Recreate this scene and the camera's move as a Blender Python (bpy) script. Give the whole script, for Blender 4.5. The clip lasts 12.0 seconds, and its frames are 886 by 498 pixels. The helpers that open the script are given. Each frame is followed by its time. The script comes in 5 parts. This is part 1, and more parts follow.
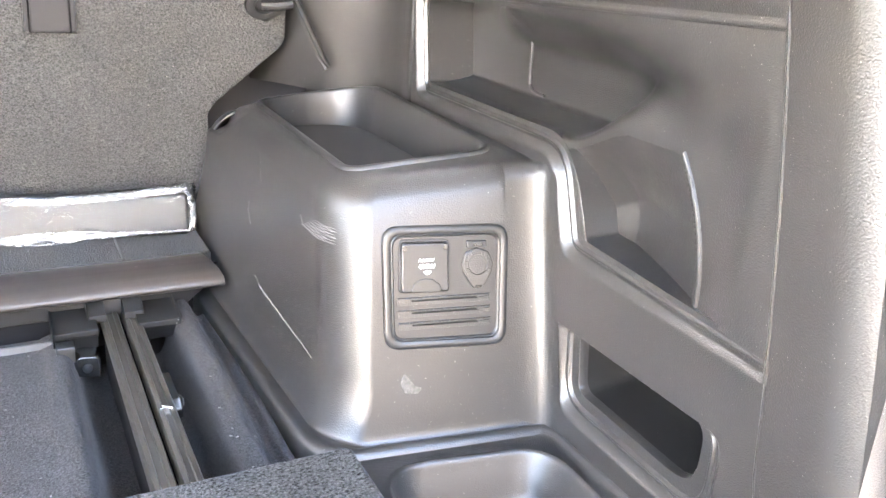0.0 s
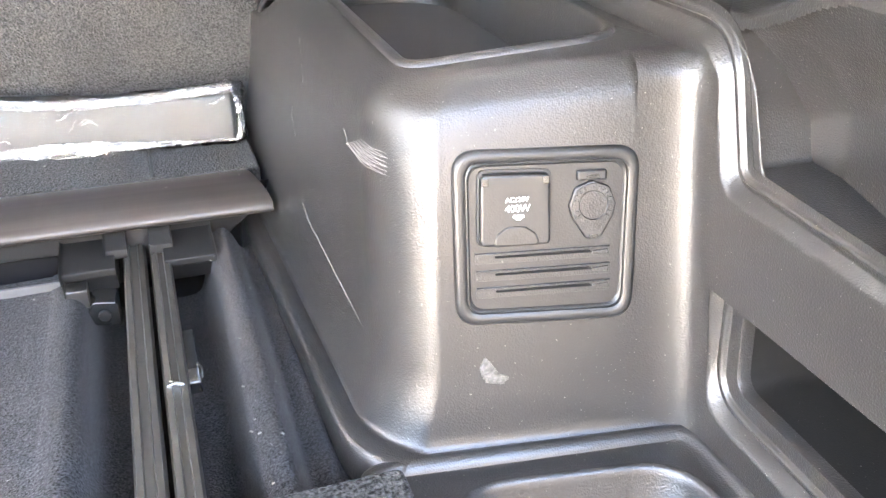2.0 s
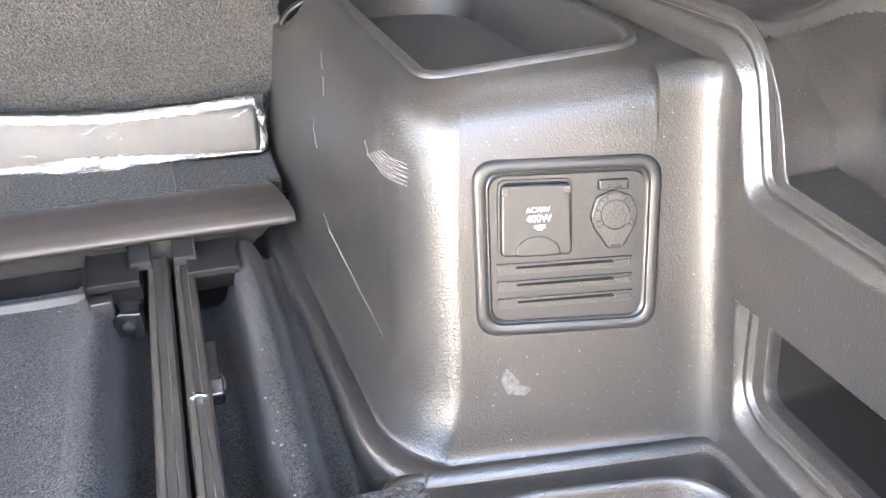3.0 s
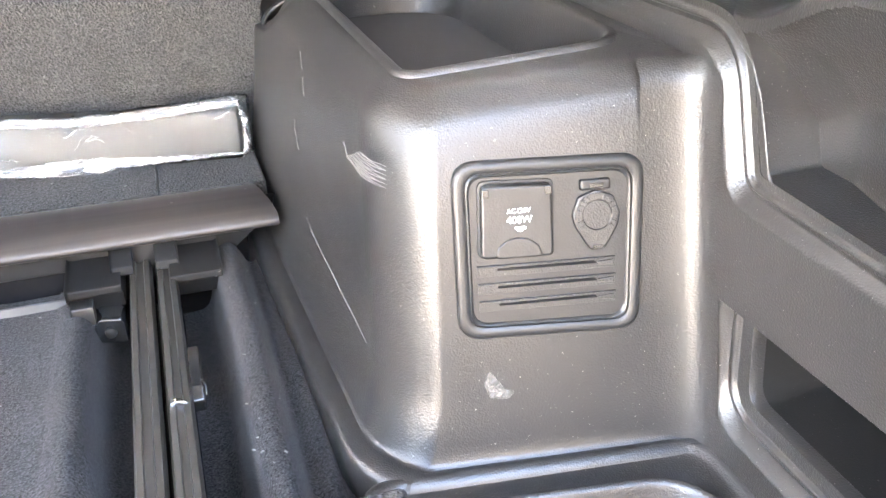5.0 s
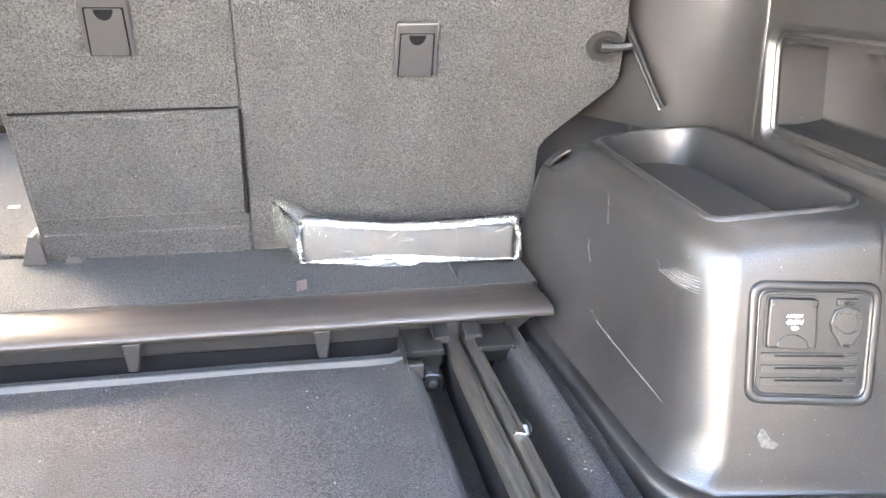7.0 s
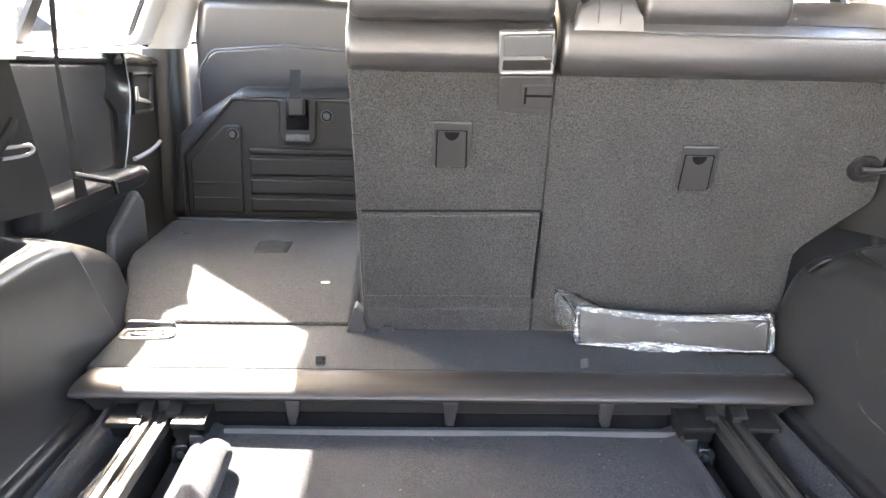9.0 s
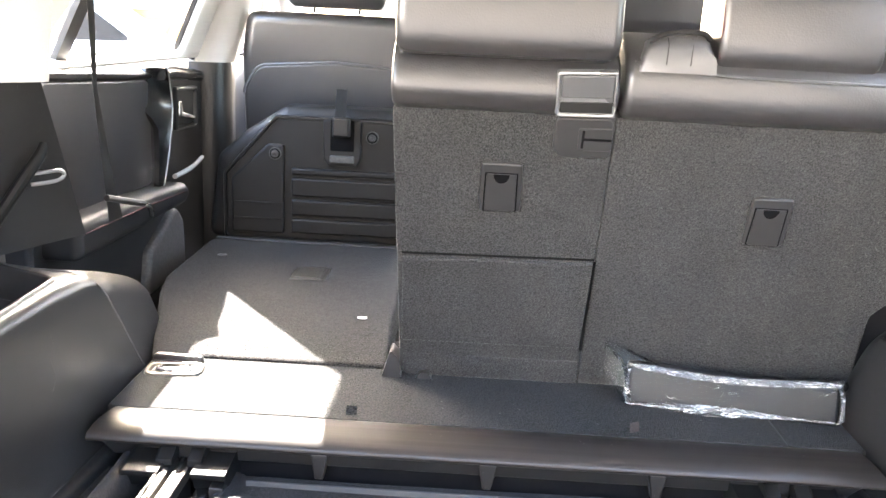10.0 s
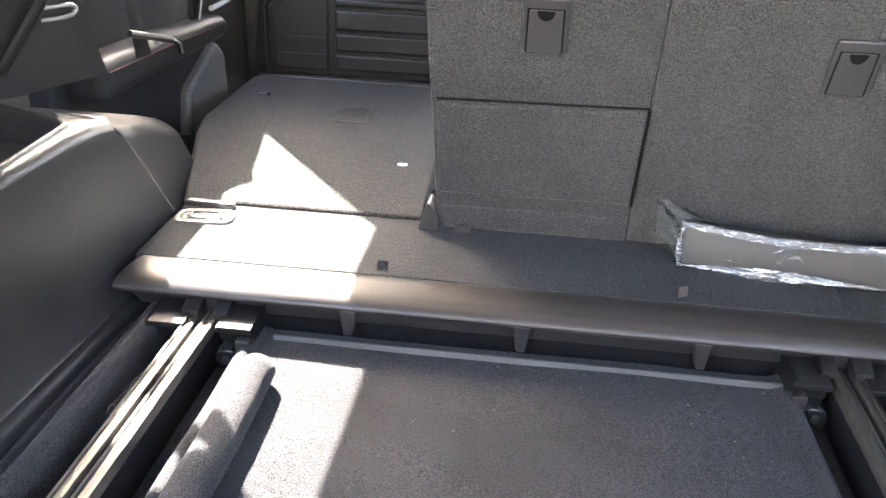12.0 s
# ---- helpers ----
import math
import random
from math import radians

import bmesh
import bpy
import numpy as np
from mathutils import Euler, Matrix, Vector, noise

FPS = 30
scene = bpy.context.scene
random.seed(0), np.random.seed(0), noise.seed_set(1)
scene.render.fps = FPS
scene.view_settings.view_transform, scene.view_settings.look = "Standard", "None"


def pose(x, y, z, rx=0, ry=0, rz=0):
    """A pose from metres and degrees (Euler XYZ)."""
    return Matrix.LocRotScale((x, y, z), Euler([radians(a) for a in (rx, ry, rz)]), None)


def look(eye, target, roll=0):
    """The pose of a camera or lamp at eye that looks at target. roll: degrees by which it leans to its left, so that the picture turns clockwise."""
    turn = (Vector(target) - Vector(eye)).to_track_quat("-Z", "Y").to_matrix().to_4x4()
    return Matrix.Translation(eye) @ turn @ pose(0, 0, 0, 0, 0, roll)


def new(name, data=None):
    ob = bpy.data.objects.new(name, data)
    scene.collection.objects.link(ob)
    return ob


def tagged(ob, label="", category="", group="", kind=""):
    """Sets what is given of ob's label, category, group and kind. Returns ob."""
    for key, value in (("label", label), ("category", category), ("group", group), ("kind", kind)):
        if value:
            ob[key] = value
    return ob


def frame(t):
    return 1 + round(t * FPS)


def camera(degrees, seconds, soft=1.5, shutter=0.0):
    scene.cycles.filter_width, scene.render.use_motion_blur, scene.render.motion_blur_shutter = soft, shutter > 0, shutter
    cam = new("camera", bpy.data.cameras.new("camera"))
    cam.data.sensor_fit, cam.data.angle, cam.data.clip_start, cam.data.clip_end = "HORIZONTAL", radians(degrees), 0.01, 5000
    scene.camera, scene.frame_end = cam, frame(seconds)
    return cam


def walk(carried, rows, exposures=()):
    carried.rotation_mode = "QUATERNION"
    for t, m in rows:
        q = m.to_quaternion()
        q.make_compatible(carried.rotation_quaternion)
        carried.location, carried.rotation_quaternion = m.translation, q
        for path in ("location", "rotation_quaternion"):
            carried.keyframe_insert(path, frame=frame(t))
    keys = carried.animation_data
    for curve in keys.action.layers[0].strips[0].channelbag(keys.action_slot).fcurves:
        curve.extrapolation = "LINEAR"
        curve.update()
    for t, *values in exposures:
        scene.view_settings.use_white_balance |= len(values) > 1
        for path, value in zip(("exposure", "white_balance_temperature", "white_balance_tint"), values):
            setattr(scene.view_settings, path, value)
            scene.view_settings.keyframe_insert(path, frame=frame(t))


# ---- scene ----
cam = camera(55.4, 12.0)
PATH = [
    (0, (0.325, -1.029, 0.435), (1.22, 0.62, -0.258), 3.8),
    (0.5, (0.4, -0.921, 0.402), (1.162, 0.743, -0.405), 3.3),
    (1, (0.442, -0.825, 0.383), (1.136, 0.814, -0.529), 3.6),
    (1.5, (0.452, -0.803, 0.364), (1.094, 0.829, -0.597), 2.7),
    (2, (0.454, -0.814, 0.376), (1.06, 0.841, -0.569), 1.0),
    (2.5, (0.455, -0.808, 0.374), (1.027, 0.872, -0.547), 0.1),
    (3, (0.456, -0.813, 0.375), (1.014, 0.872, -0.548), -0.1),
    (4.8, (0.471, -0.809, 0.373), (1.034, 0.864, -0.566), -0.6),
    (5, (0.469, -0.808, 0.374), (1.035, 0.871, -0.554), -0.6),
    (5.5, (0.457, -0.813, 0.38), (1.012, 0.879, -0.531), -0.8),
    (6, (0.418, -0.834, 0.402), (0.914, 0.877, -0.507), -0.9),
    (6.5, (0.341, -0.888, 0.444), (0.768, 0.879, -0.39), -0.4),
    (7, (0.191, -1.002, 0.476), (0.582, 0.831, -0.223), 1.3),
    (7.5, (0.057, -1.115, 0.475), (0.287, 0.774, -0.141), 0.8),
    (7.7, (0.036, -1.145, 0.461), (0.21, 0.759, -0.128), 1.0),
    (9.3, (-0.058, -1.172, 0.553), (-0.019, 0.762, 0.045), 1.9),
    (9.5, (-0.063, -1.147, 0.56), (-0.044, 0.787, 0.05), 2.6),
    (10, (-0.045, -1.071, 0.576), (-0.091, 0.864, 0.073), 2.9),
    (10.5, (-0.026, -1.001, 0.573), (-0.188, 0.912, 0.012), 1.8),
    (10.8, (-0.031, -0.989, 0.567), (-0.275, 0.852, -0.172), 1.5),
    (11, (-0.025, -0.949, 0.547), (-0.328, 0.848, -0.277), 0.6),
    (11.5, (-0.021, -0.894, 0.523), (-0.369, 0.818, -0.45), 0.1),
    (12, (-0.001, -0.972, 0.573), (-0.187, 0.815, -0.306), 2.3),
]
walk(cam, [(t, look(eye, target, roll)) for t, eye, target, roll in PATH],
     exposures=[(0, 7.46, 7300, 13), (0.5, 7.02, 7300, 13), (1.2, 7.44, 7430, 13), (3, 7.37, 7430, 13), (5.6, 7.39, 7400, 13), (6.5, 7.48, 7250, 12), (7.2, 7.40, 7100, 11),
                (7.7, 6.98, 7050, 11), (9.5, 6.14, 6850, 11), (11, 6.00, 6850, 11), (12, 6.08, 6850, 11)])

# ---- light ----
SUN_DIR = Vector((0.57, -1.10, -1.0)).normalized()
world = bpy.data.worlds.new("sky")
scene.world = world
world.use_nodes = True
wn = world.node_tree
sky = wn.nodes.new("ShaderNodeTexSky")
sky.sky_type = "NISHITA"
sky.sun_disc = False
sky.sun_elevation = math.asin(-SUN_DIR.z)
sky.sun_rotation = math.atan2(-SUN_DIR.x, -SUN_DIR.y)
sky.dust_density = 5.0
wn.nodes["Background"].inputs["Strength"].default_value = 0.135
wn.links.new(sky.outputs[0], wn.nodes["Background"].inputs["Color"])
sun = new("sun", bpy.data.lights.new("sun", "SUN"))
sun.data.energy = 2.4
sun.data.angle = radians(0.5)
sun.data.color = (1.0, 0.985, 0.965)
sun.matrix_world = look((0, 0, 0), SUN_DIR)


# ---- materials ----
def socket(n, name):
    return n.inputs[name]


def material(name, color, rough=0.5, metal=0.0, grain=0.0, grain_scale=400.0, vary=0.15, vary_scale=6.0, speck=0.0,
             speck_scale=900.0, spec=0.5, dust=0.0, sheen=0.0):
    """Principled surface with broad variation, fine speckle, dust and grain relief."""
    m = bpy.data.materials.new(name)
    m.use_nodes = True
    nt = m.node_tree
    b = nt.nodes["Principled BSDF"]
    co = nt.nodes.new("ShaderNodeTexCoord")
    broad = nt.nodes.new("ShaderNodeTexNoise")
    broad.inputs["Scale"].default_value = vary_scale
    broad.inputs["Detail"].default_value = 5
    nt.links.new(co.outputs["Object"], broad.inputs["Vector"])
    ramp = nt.nodes.new("ShaderNodeMapRange")
    ramp.inputs["From Min"].default_value, ramp.inputs["From Max"].default_value = 0.3, 0.7
    ramp.inputs["To Min"].default_value, ramp.inputs["To Max"].default_value = 1 - vary, 1 + vary
    nt.links.new(broad.outputs["Fac"], ramp.inputs["Value"])
    last = ramp.outputs["Result"]
    if speck:
        fine = nt.nodes.new("ShaderNodeTexNoise")
        fine.inputs["Scale"].default_value = speck_scale
        fine.inputs["Detail"].default_value = 3
        nt.links.new(co.outputs["Object"], fine.inputs["Vector"])
        r2 = nt.nodes.new("ShaderNodeMapRange")
        r2.inputs["From Min"].default_value, r2.inputs["From Max"].default_value = 0.32, 0.68
        r2.inputs["To Min"].default_value, r2.inputs["To Max"].default_value = 1 - speck, 1 + speck
        nt.links.new(fine.outputs["Fac"], r2.inputs["Value"])
        mul = nt.nodes.new("ShaderNodeMath")
        mul.operation = "MULTIPLY"
        nt.links.new(last, mul.inputs[0])
        nt.links.new(r2.outputs["Result"], mul.inputs[1])
        last = mul.outputs[0]
    tint = nt.nodes.new("ShaderNodeVectorMath")
    tint.operation = "SCALE"
    tint.inputs[0].default_value = color
    nt.links.new(last, tint.inputs["Scale"])
    colour = tint.outputs[0]
    if dust:
        spots = nt.nodes.new("ShaderNodeTexNoise")
        spots.inputs["Scale"].default_value = 620
        spots.inputs["Detail"].default_value = 2
        nt.links.new(co.outputs["Object"], spots.inputs["Vector"])
        r3 = nt.nodes.new("ShaderNodeMapRange")
        r3.inputs["From Min"].default_value, r3.inputs["From Max"].default_value = 0.715, 0.77
        r3.inputs["To Min"].default_value, r3.inputs["To Max"].default_value = 0.0, dust
        nt.links.new(spots.outputs["Fac"], r3.inputs["Value"])
        mix = nt.nodes.new("ShaderNodeMix")
        mix.data_type = "RGBA"
        nt.links.new(r3.outputs["Result"], mix.inputs["Factor"])
        nt.links.new(colour, mix.inputs["A"])
        mix.inputs["B"].default_value = (0.42, 0.40, 0.37, 1)
        colour = mix.outputs["Result"]
    nt.links.new(colour, b.inputs["Base Color"])
    b.inputs["Roughness"].default_value = rough
    b.inputs["Metallic"].default_value = metal
    b.inputs["Specular IOR Level"].default_value = spec
    if sheen:
        b.inputs["Sheen Weight"].default_value = sheen
        b.inputs["Sheen Roughness"].default_value = 0.4
    rr = nt.nodes.new("ShaderNodeMapRange")
    rr.inputs["To Min"].default_value, rr.inputs["To Max"].default_value = rough * 0.85, min(1.0, rough * 1.15)
    nt.links.new(broad.outputs["Fac"], rr.inputs["Value"])
    nt.links.new(rr.outputs["Result"], b.inputs["Roughness"])
    if grain:
        g = nt.nodes.new("ShaderNodeTexNoise")
        g.inputs["Scale"].default_value = grain_scale
        g.inputs["Detail"].default_value = 0.6
        nt.links.new(co.outputs["Object"], g.inputs["Vector"])
        bump = nt.nodes.new("ShaderNodeBump")
        bump.inputs["Strength"].default_value = grain
        bump.inputs["Distance"].default_value = 0.002
        nt.links.new(g.outputs["Fac"], bump.inputs["Height"])
        nt.links.new(bump.outputs["Normal"], b.inputs["Normal"])
    return m


PLASTIC = material("moulded grey plastic", (0.0152, 0.0146, 0.0142), 0.33, grain=0.2, grain_scale=780, vary=0.14, dust=0.5, spec=0.5)
PLASTIC_SMOOTH = material("smooth dark plastic", (0.0145, 0.0143, 0.0141), 0.36, grain=0.08, grain_scale=700, vary=0.08, spec=0.38)
LATCH = material("satin grey latch plastic", (0.030, 0.0293, 0.0293), 0.38, grain=0.08, grain_scale=700, vary=0.08)
PLASTIC_DARK = material("black plastic", (0.013, 0.0127, 0.0125), 0.5, grain=0.1, vary=0.1, spec=0.35)
EDGING = material("pale grey carpet edging", (0.048, 0.047, 0.046), 0.7, vary=0.15, vary_scale=60)
# Near-black plastic; in the lower pocket its darkness paints the inside shade.
BLACK_AND_SHADE = material("near-black plastic and pocket shade", (0.008, 0.0079, 0.0077), 0.55, grain=0.08, grain_scale=850, vary=0.1, dust=0.15, spec=0.15)
MAT = material("grey rubber bin mat", (0.030, 0.0293, 0.0288), 0.7, grain=0.15, grain_scale=700, vary=0.12, dust=0.3, spec=0.2)
SEAT_CARPET = material("grey seat back carpet", (0.040, 0.0397, 0.0392), 0.95, grain=1.0, grain_scale=430, vary=0.10,
                       vary_scale=14, speck=0.6, speck_scale=430, spec=0.15, sheen=0.12)
FLOOR_CARPET = material("dark loop carpet", (0.0235, 0.023, 0.0223), 0.95, grain=0.8, grain_scale=520, vary=0.14,
                        vary_scale=9, speck=0.95, speck_scale=390, spec=0.04, sheen=0.06)
PIT_CARPET = material("blue black felt carpet", (0.0208, 0.0200, 0.0205), 0.97, grain=0.55, grain_scale=640, vary=0.22,
                      vary_scale=9, speck=0.85, speck_scale=560, spec=0.06, sheen=0.06)
LEATHER = material("black leatherette", (0.032, 0.0305, 0.0312), 0.32, grain=0.12, grain_scale=420, vary=0.06, spec=1.0)


def streaked(name, color, rough, metal):
    """Drawn metal or film with fine streaks along the object's x."""
    m = material(name, color, rough, metal=metal, vary=0.0)
    nt = m.node_tree
    b = nt.nodes["Principled BSDF"]
    co = nt.nodes.new("ShaderNodeTexCoord")
    mp = nt.nodes.new("ShaderNodeMapping")
    mp.inputs["Scale"].default_value = (1.6, 160.0, 160.0)
    n = nt.nodes.new("ShaderNodeTexNoise")
    n.inputs["Scale"].default_value = 1.0
    n.inputs["Detail"].default_value = 4
    r = nt.nodes.new("ShaderNodeMapRange")
    r.inputs["From Min"].default_value, r.inputs["From Max"].default_value = 0.25, 0.75
    r.inputs["To Min"].default_value, r.inputs["To Max"].default_value = 0.72, 1.28
    v = nt.nodes.new("ShaderNodeVectorMath")
    v.operation = "SCALE"
    v.inputs[0].default_value = color
    nt.links.new(co.outputs["Object"], mp.inputs["Vector"])
    nt.links.new(mp.outputs[0], n.inputs["Vector"])
    nt.links.new(n.outputs["Fac"], r.inputs["Value"])
    nt.links.new(r.outputs["Result"], v.inputs["Scale"])
    nt.links.new(v.outputs[0], b.inputs["Base Color"])
    return m


STRIP = streaked("satin bronze grey strip", (0.034, 0.0295, 0.0268), 0.35, 0.35)
# Near-black colour that paints the shade of gaps and recesses.
SHADE_BLACK = material("near-black shade of gaps", (0.006, 0.006, 0.0065), 0.95, spec=0.05, vary=0.2, vary_scale=40)


def glint_film(name):
    """Crinkled film: painted white glints broken up by clear stretches."""
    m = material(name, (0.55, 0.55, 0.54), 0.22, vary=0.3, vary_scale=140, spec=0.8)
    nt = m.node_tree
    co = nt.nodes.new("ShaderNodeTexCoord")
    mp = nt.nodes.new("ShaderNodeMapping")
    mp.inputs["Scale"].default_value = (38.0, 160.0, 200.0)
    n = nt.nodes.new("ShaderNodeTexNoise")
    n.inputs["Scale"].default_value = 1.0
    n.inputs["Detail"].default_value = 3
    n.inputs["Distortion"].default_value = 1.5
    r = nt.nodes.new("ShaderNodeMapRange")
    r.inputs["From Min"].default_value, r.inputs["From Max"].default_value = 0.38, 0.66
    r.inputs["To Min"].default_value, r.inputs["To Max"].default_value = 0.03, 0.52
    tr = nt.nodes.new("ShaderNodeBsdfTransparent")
    mx = nt.nodes.new("ShaderNodeMixShader")
    nt.links.new(co.outputs["Object"], mp.inputs["Vector"])
    nt.links.new(mp.outputs[0], n.inputs["Vector"])
    nt.links.new(n.outputs["Fac"], r.inputs["Value"])
    nt.links.new(r.outputs["Result"], mx.inputs[0])
    nt.links.new(tr.outputs[0], mx.inputs[1])
    nt.links.new(nt.nodes["Principled BSDF"].outputs[0], mx.inputs[2])
    nt.links.new(mx.outputs[0], nt.nodes["Material Output"].inputs["Surface"])
    return m


GLINT_FILM = glint_film("white film glint")
ALU = material("brushed aluminium rail", (0.062, 0.057, 0.049), 0.32, metal=0.6, grain=0.03, vary=0.15)
CHROME = material("bright chrome", (0.75, 0.75, 0.74), 0.14, metal=1.0, vary=0.05)
SATIN = material("satin silver plastic", (0.30, 0.30, 0.30), 0.28, metal=0.6, vary=0.06)
PALEGLOSS = material("pale satin trim and painted glint", (0.42, 0.42, 0.42), 0.2, vary=0.05)
GLOSS = material("gloss black plastic", (0.012, 0.012, 0.012), 0.18, vary=0.05)
BEIGE = material("light beige pillar fabric", (0.60, 0.58, 0.55), 0.85, grain=0.3, vary=0.06, speck=0.08)
GUIDE = material("silver grey moulding", (0.12, 0.12, 0.122), 0.33, metal=0.35, vary=0.1)
PIPING = material("grey leatherette piping", (0.10, 0.10, 0.10), 0.4, vary=0.1)
PAPER = material("white print", (0.6, 0.6, 0.59), 0.6, vary=0.05)
PALE_PLASTIC = material("light grey plastic", (0.075, 0.073, 0.070), 0.55, vary=0.3, vary_scale=120)
SCRATCH = material("whitened scratch", (0.115, 0.112, 0.108), 0.6, vary=0.5, vary_scale=300)
RUB = material("rubbed plastic", (0.046, 0.0445, 0.042), 0.45, grain=0.4, grain_scale=520, vary=0.45, vary_scale=260)
LINT = material("pale lint", (0.11, 0.108, 0.10), 0.9, vary=0.2)
REDTHREAD = material("red stitching", (0.055, 0.016, 0.017), 0.8)
REDTAG = material("brown red woven tag", (0.034, 0.025, 0.023), 0.8, speck=0.5, speck_scale=700)
WEBBING = material("black woven belt webbing", (0.016, 0.0155, 0.015), 0.7, spec=0.2, speck=0.35, speck_scale=1200)
CARD = material("dark grey boxed part", (0.016, 0.0156, 0.0153), 0.5, vary=0.15, vary_scale=25)
WHITEPAINT = material("white car paint", (0.78, 0.78, 0.78), 0.25, vary=0.04)
GREYPAINT = material("silver grey car paint", (0.28, 0.29, 0.31), 0.25, metal=0.3, vary=0.04)
BLUEPAINT = material("dark blue car paint", (0.03, 0.035, 0.07), 0.2, vary=0.04)
TYRE = material("black rubber", (0.02, 0.02, 0.02), 0.8)
DARKGLASS = material("dark car glass", (0.015, 0.017, 0.02), 0.06)
SIGN = material("orange yellow sign paint", (0.75, 0.34, 0.05), 0.5)
ASPHALT = material("worn grey asphalt paving", (0.09, 0.087, 0.083), 0.9, grain=0.6, grain_scale=60, vary=0.2, vary_scale=0.6, speck=0.3, speck_scale=90)
PALE_BOUNCE = material("pale unseen bounce wall", (0.50, 0.50, 0.495), 0.9, grain=0.4, grain_scale=40, vary=0.15, vary_scale=0.8)


DARK_BLOCKER = material("dark unseen blocker wall", (0.05, 0.048, 0.046), 0.9, grain=0.4, grain_scale=40, vary=0.2, vary_scale=0.8)


def clear_material(name, gloss, wrinkle):
    m = bpy.data.materials.new(name)
    m.use_nodes = True
    nt = m.node_tree
    nt.nodes.remove(nt.nodes["Principled BSDF"])
    out = nt.nodes["Material Output"]
    tr = nt.nodes.new("ShaderNodeBsdfTransparent")
    tr.inputs["Color"].default_value = (0.93, 0.94, 0.93, 1)
    gl = nt.nodes.new("ShaderNodeBsdfGlossy")
    gl.inputs["Roughness"].default_value = 0.09 if wrinkle else 0.02
    mx = nt.nodes.new("ShaderNodeMixShader")
    fr = nt.nodes.new("ShaderNodeFresnel")
    fr.inputs["IOR"].default_value = gloss
    nt.links.new(fr.outputs[0], mx.inputs[0])
    if wrinkle:
        haze = nt.nodes.new("ShaderNodeBsdfDiffuse")
        haze.inputs["Color"].default_value = (0.75, 0.75, 0.74, 1)
        hm = nt.nodes.new("ShaderNodeMixShader")
        hm.inputs[0].default_value = 0.012
        nt.links.new(tr.outputs[0], hm.inputs[1])
        nt.links.new(haze.outputs[0], hm.inputs[2])
        nt.links.new(hm.outputs[0], mx.inputs[1])
    else:
        nt.links.new(tr.outputs[0], mx.inputs[1])
    nt.links.new(gl.outputs[0], mx.inputs[2])
    nt.links.new(mx.outputs[0], out.inputs["Surface"])
    if wrinkle:
        co = nt.nodes.new("ShaderNodeTexCoord")
        n = nt.nodes.new("ShaderNodeTexNoise")
        n.inputs["Scale"].default_value = 22
        n.inputs["Detail"].default_value = 4
        n.inputs["Distortion"].default_value = 1.2
        nt.links.new(co.outputs["Object"], n.inputs["Vector"])
        bp = nt.nodes.new("ShaderNodeBump")
        bp.inputs["Strength"].default_value = wrinkle
        bp.inputs["Distance"].default_value = 0.02
        nt.links.new(n.outputs["Fac"], bp.inputs["Height"])
        nt.links.new(bp.outputs["Normal"], gl.inputs["Normal"])
        nt.links.new(bp.outputs["Normal"], fr.inputs["Normal"])
    return m


GLASS = clear_material("clear window glass", 1.35, 0)
FILM = clear_material("crinkled clear plastic film", 1.26, 0.5)


# ---- mesh helpers ----
def step(a, b, t):
    """Smooth rise from 0 at a to 1 at b."""
    t = min(1.0, max(0.0, (t - a) / (b - a)))
    return t * t * (3 - 2 * t)


def mesh_object(name, bm, mat, angle=35):
    bmesh.ops.remove_doubles(bm, verts=bm.verts, dist=1e-5)
    bmesh.ops.recalc_face_normals(bm, faces=bm.faces)
    me = bpy.data.meshes.new(name)
    for f in bm.faces:
        f.smooth = True
    bm.to_mesh(me)
    bm.free()
    me.set_sharp_from_angle(angle=radians(angle))
    me.materials.append(mat)
    return new(name, me)


def part(name, bm, mat, parent, label="", angle=35):
    ob = mesh_object(name, bm, mat, angle)
    ob.parent = parent
    if label:
        tagged(ob, label)
    return ob


def thing(name, label, category, group="", at=(0, 0, 0)):
    e = new(name)
    e.empty_display_size = 0.05
    e.location = at
    return tagged(e, label, category, group)


def solo(name, bm, mat, label, category="", kind="", angle=35, group=""):
    return tagged(mesh_object(name, bm, mat, angle), label, category, group, kind)


def inset(pts, d):
    """Offset a counter-clockwise polygon inwards by d."""
    out, n = [], len(pts)
    for i in range(n):
        p, q, r = Vector(pts[i - 1]), Vector(pts[i]), Vector(pts[(i + 1) % n])
        a, b = (q - p).normalized(), (r - q).normalized()
        na, nb = Vector((-a.y, a.x)), Vector((-b.y, b.x))
        m = na + nb
        m = m / max(0.15, m.dot(na))
        out.append((q.x + m.x * d, q.y + m.y * d))
    return out


def rounded(pts, r, k=5):
    """Points round a polygon with rounded corners: k + 1 to a corner."""
    out, n = [], len(pts)
    rs = r if isinstance(r, (list, tuple)) else [r] * n
    for i in range(n):
        p, q, s = Vector(pts[i - 1]), Vector(pts[i]), Vector(pts[(i + 1) % n])
        a, b = (p - q), (s - q)
        cut = min(rs[i] / max(0.2, math.tan(a.angle(b) / 2)), a.length * 0.48, b.length * 0.48)
        a, b = q + a.normalized() * max(cut, 1e-4), q + b.normalized() * max(cut, 1e-4)
        for j in range(k + 1):
            t = j / k
            out.append(((1 - t) ** 2 * a.x + 2 * t * (1 - t) * q.x + t * t * b.x, (1 - t) ** 2 * a.y + 2 * t * (1 - t) * q.y + t * t * b.y))
    return out


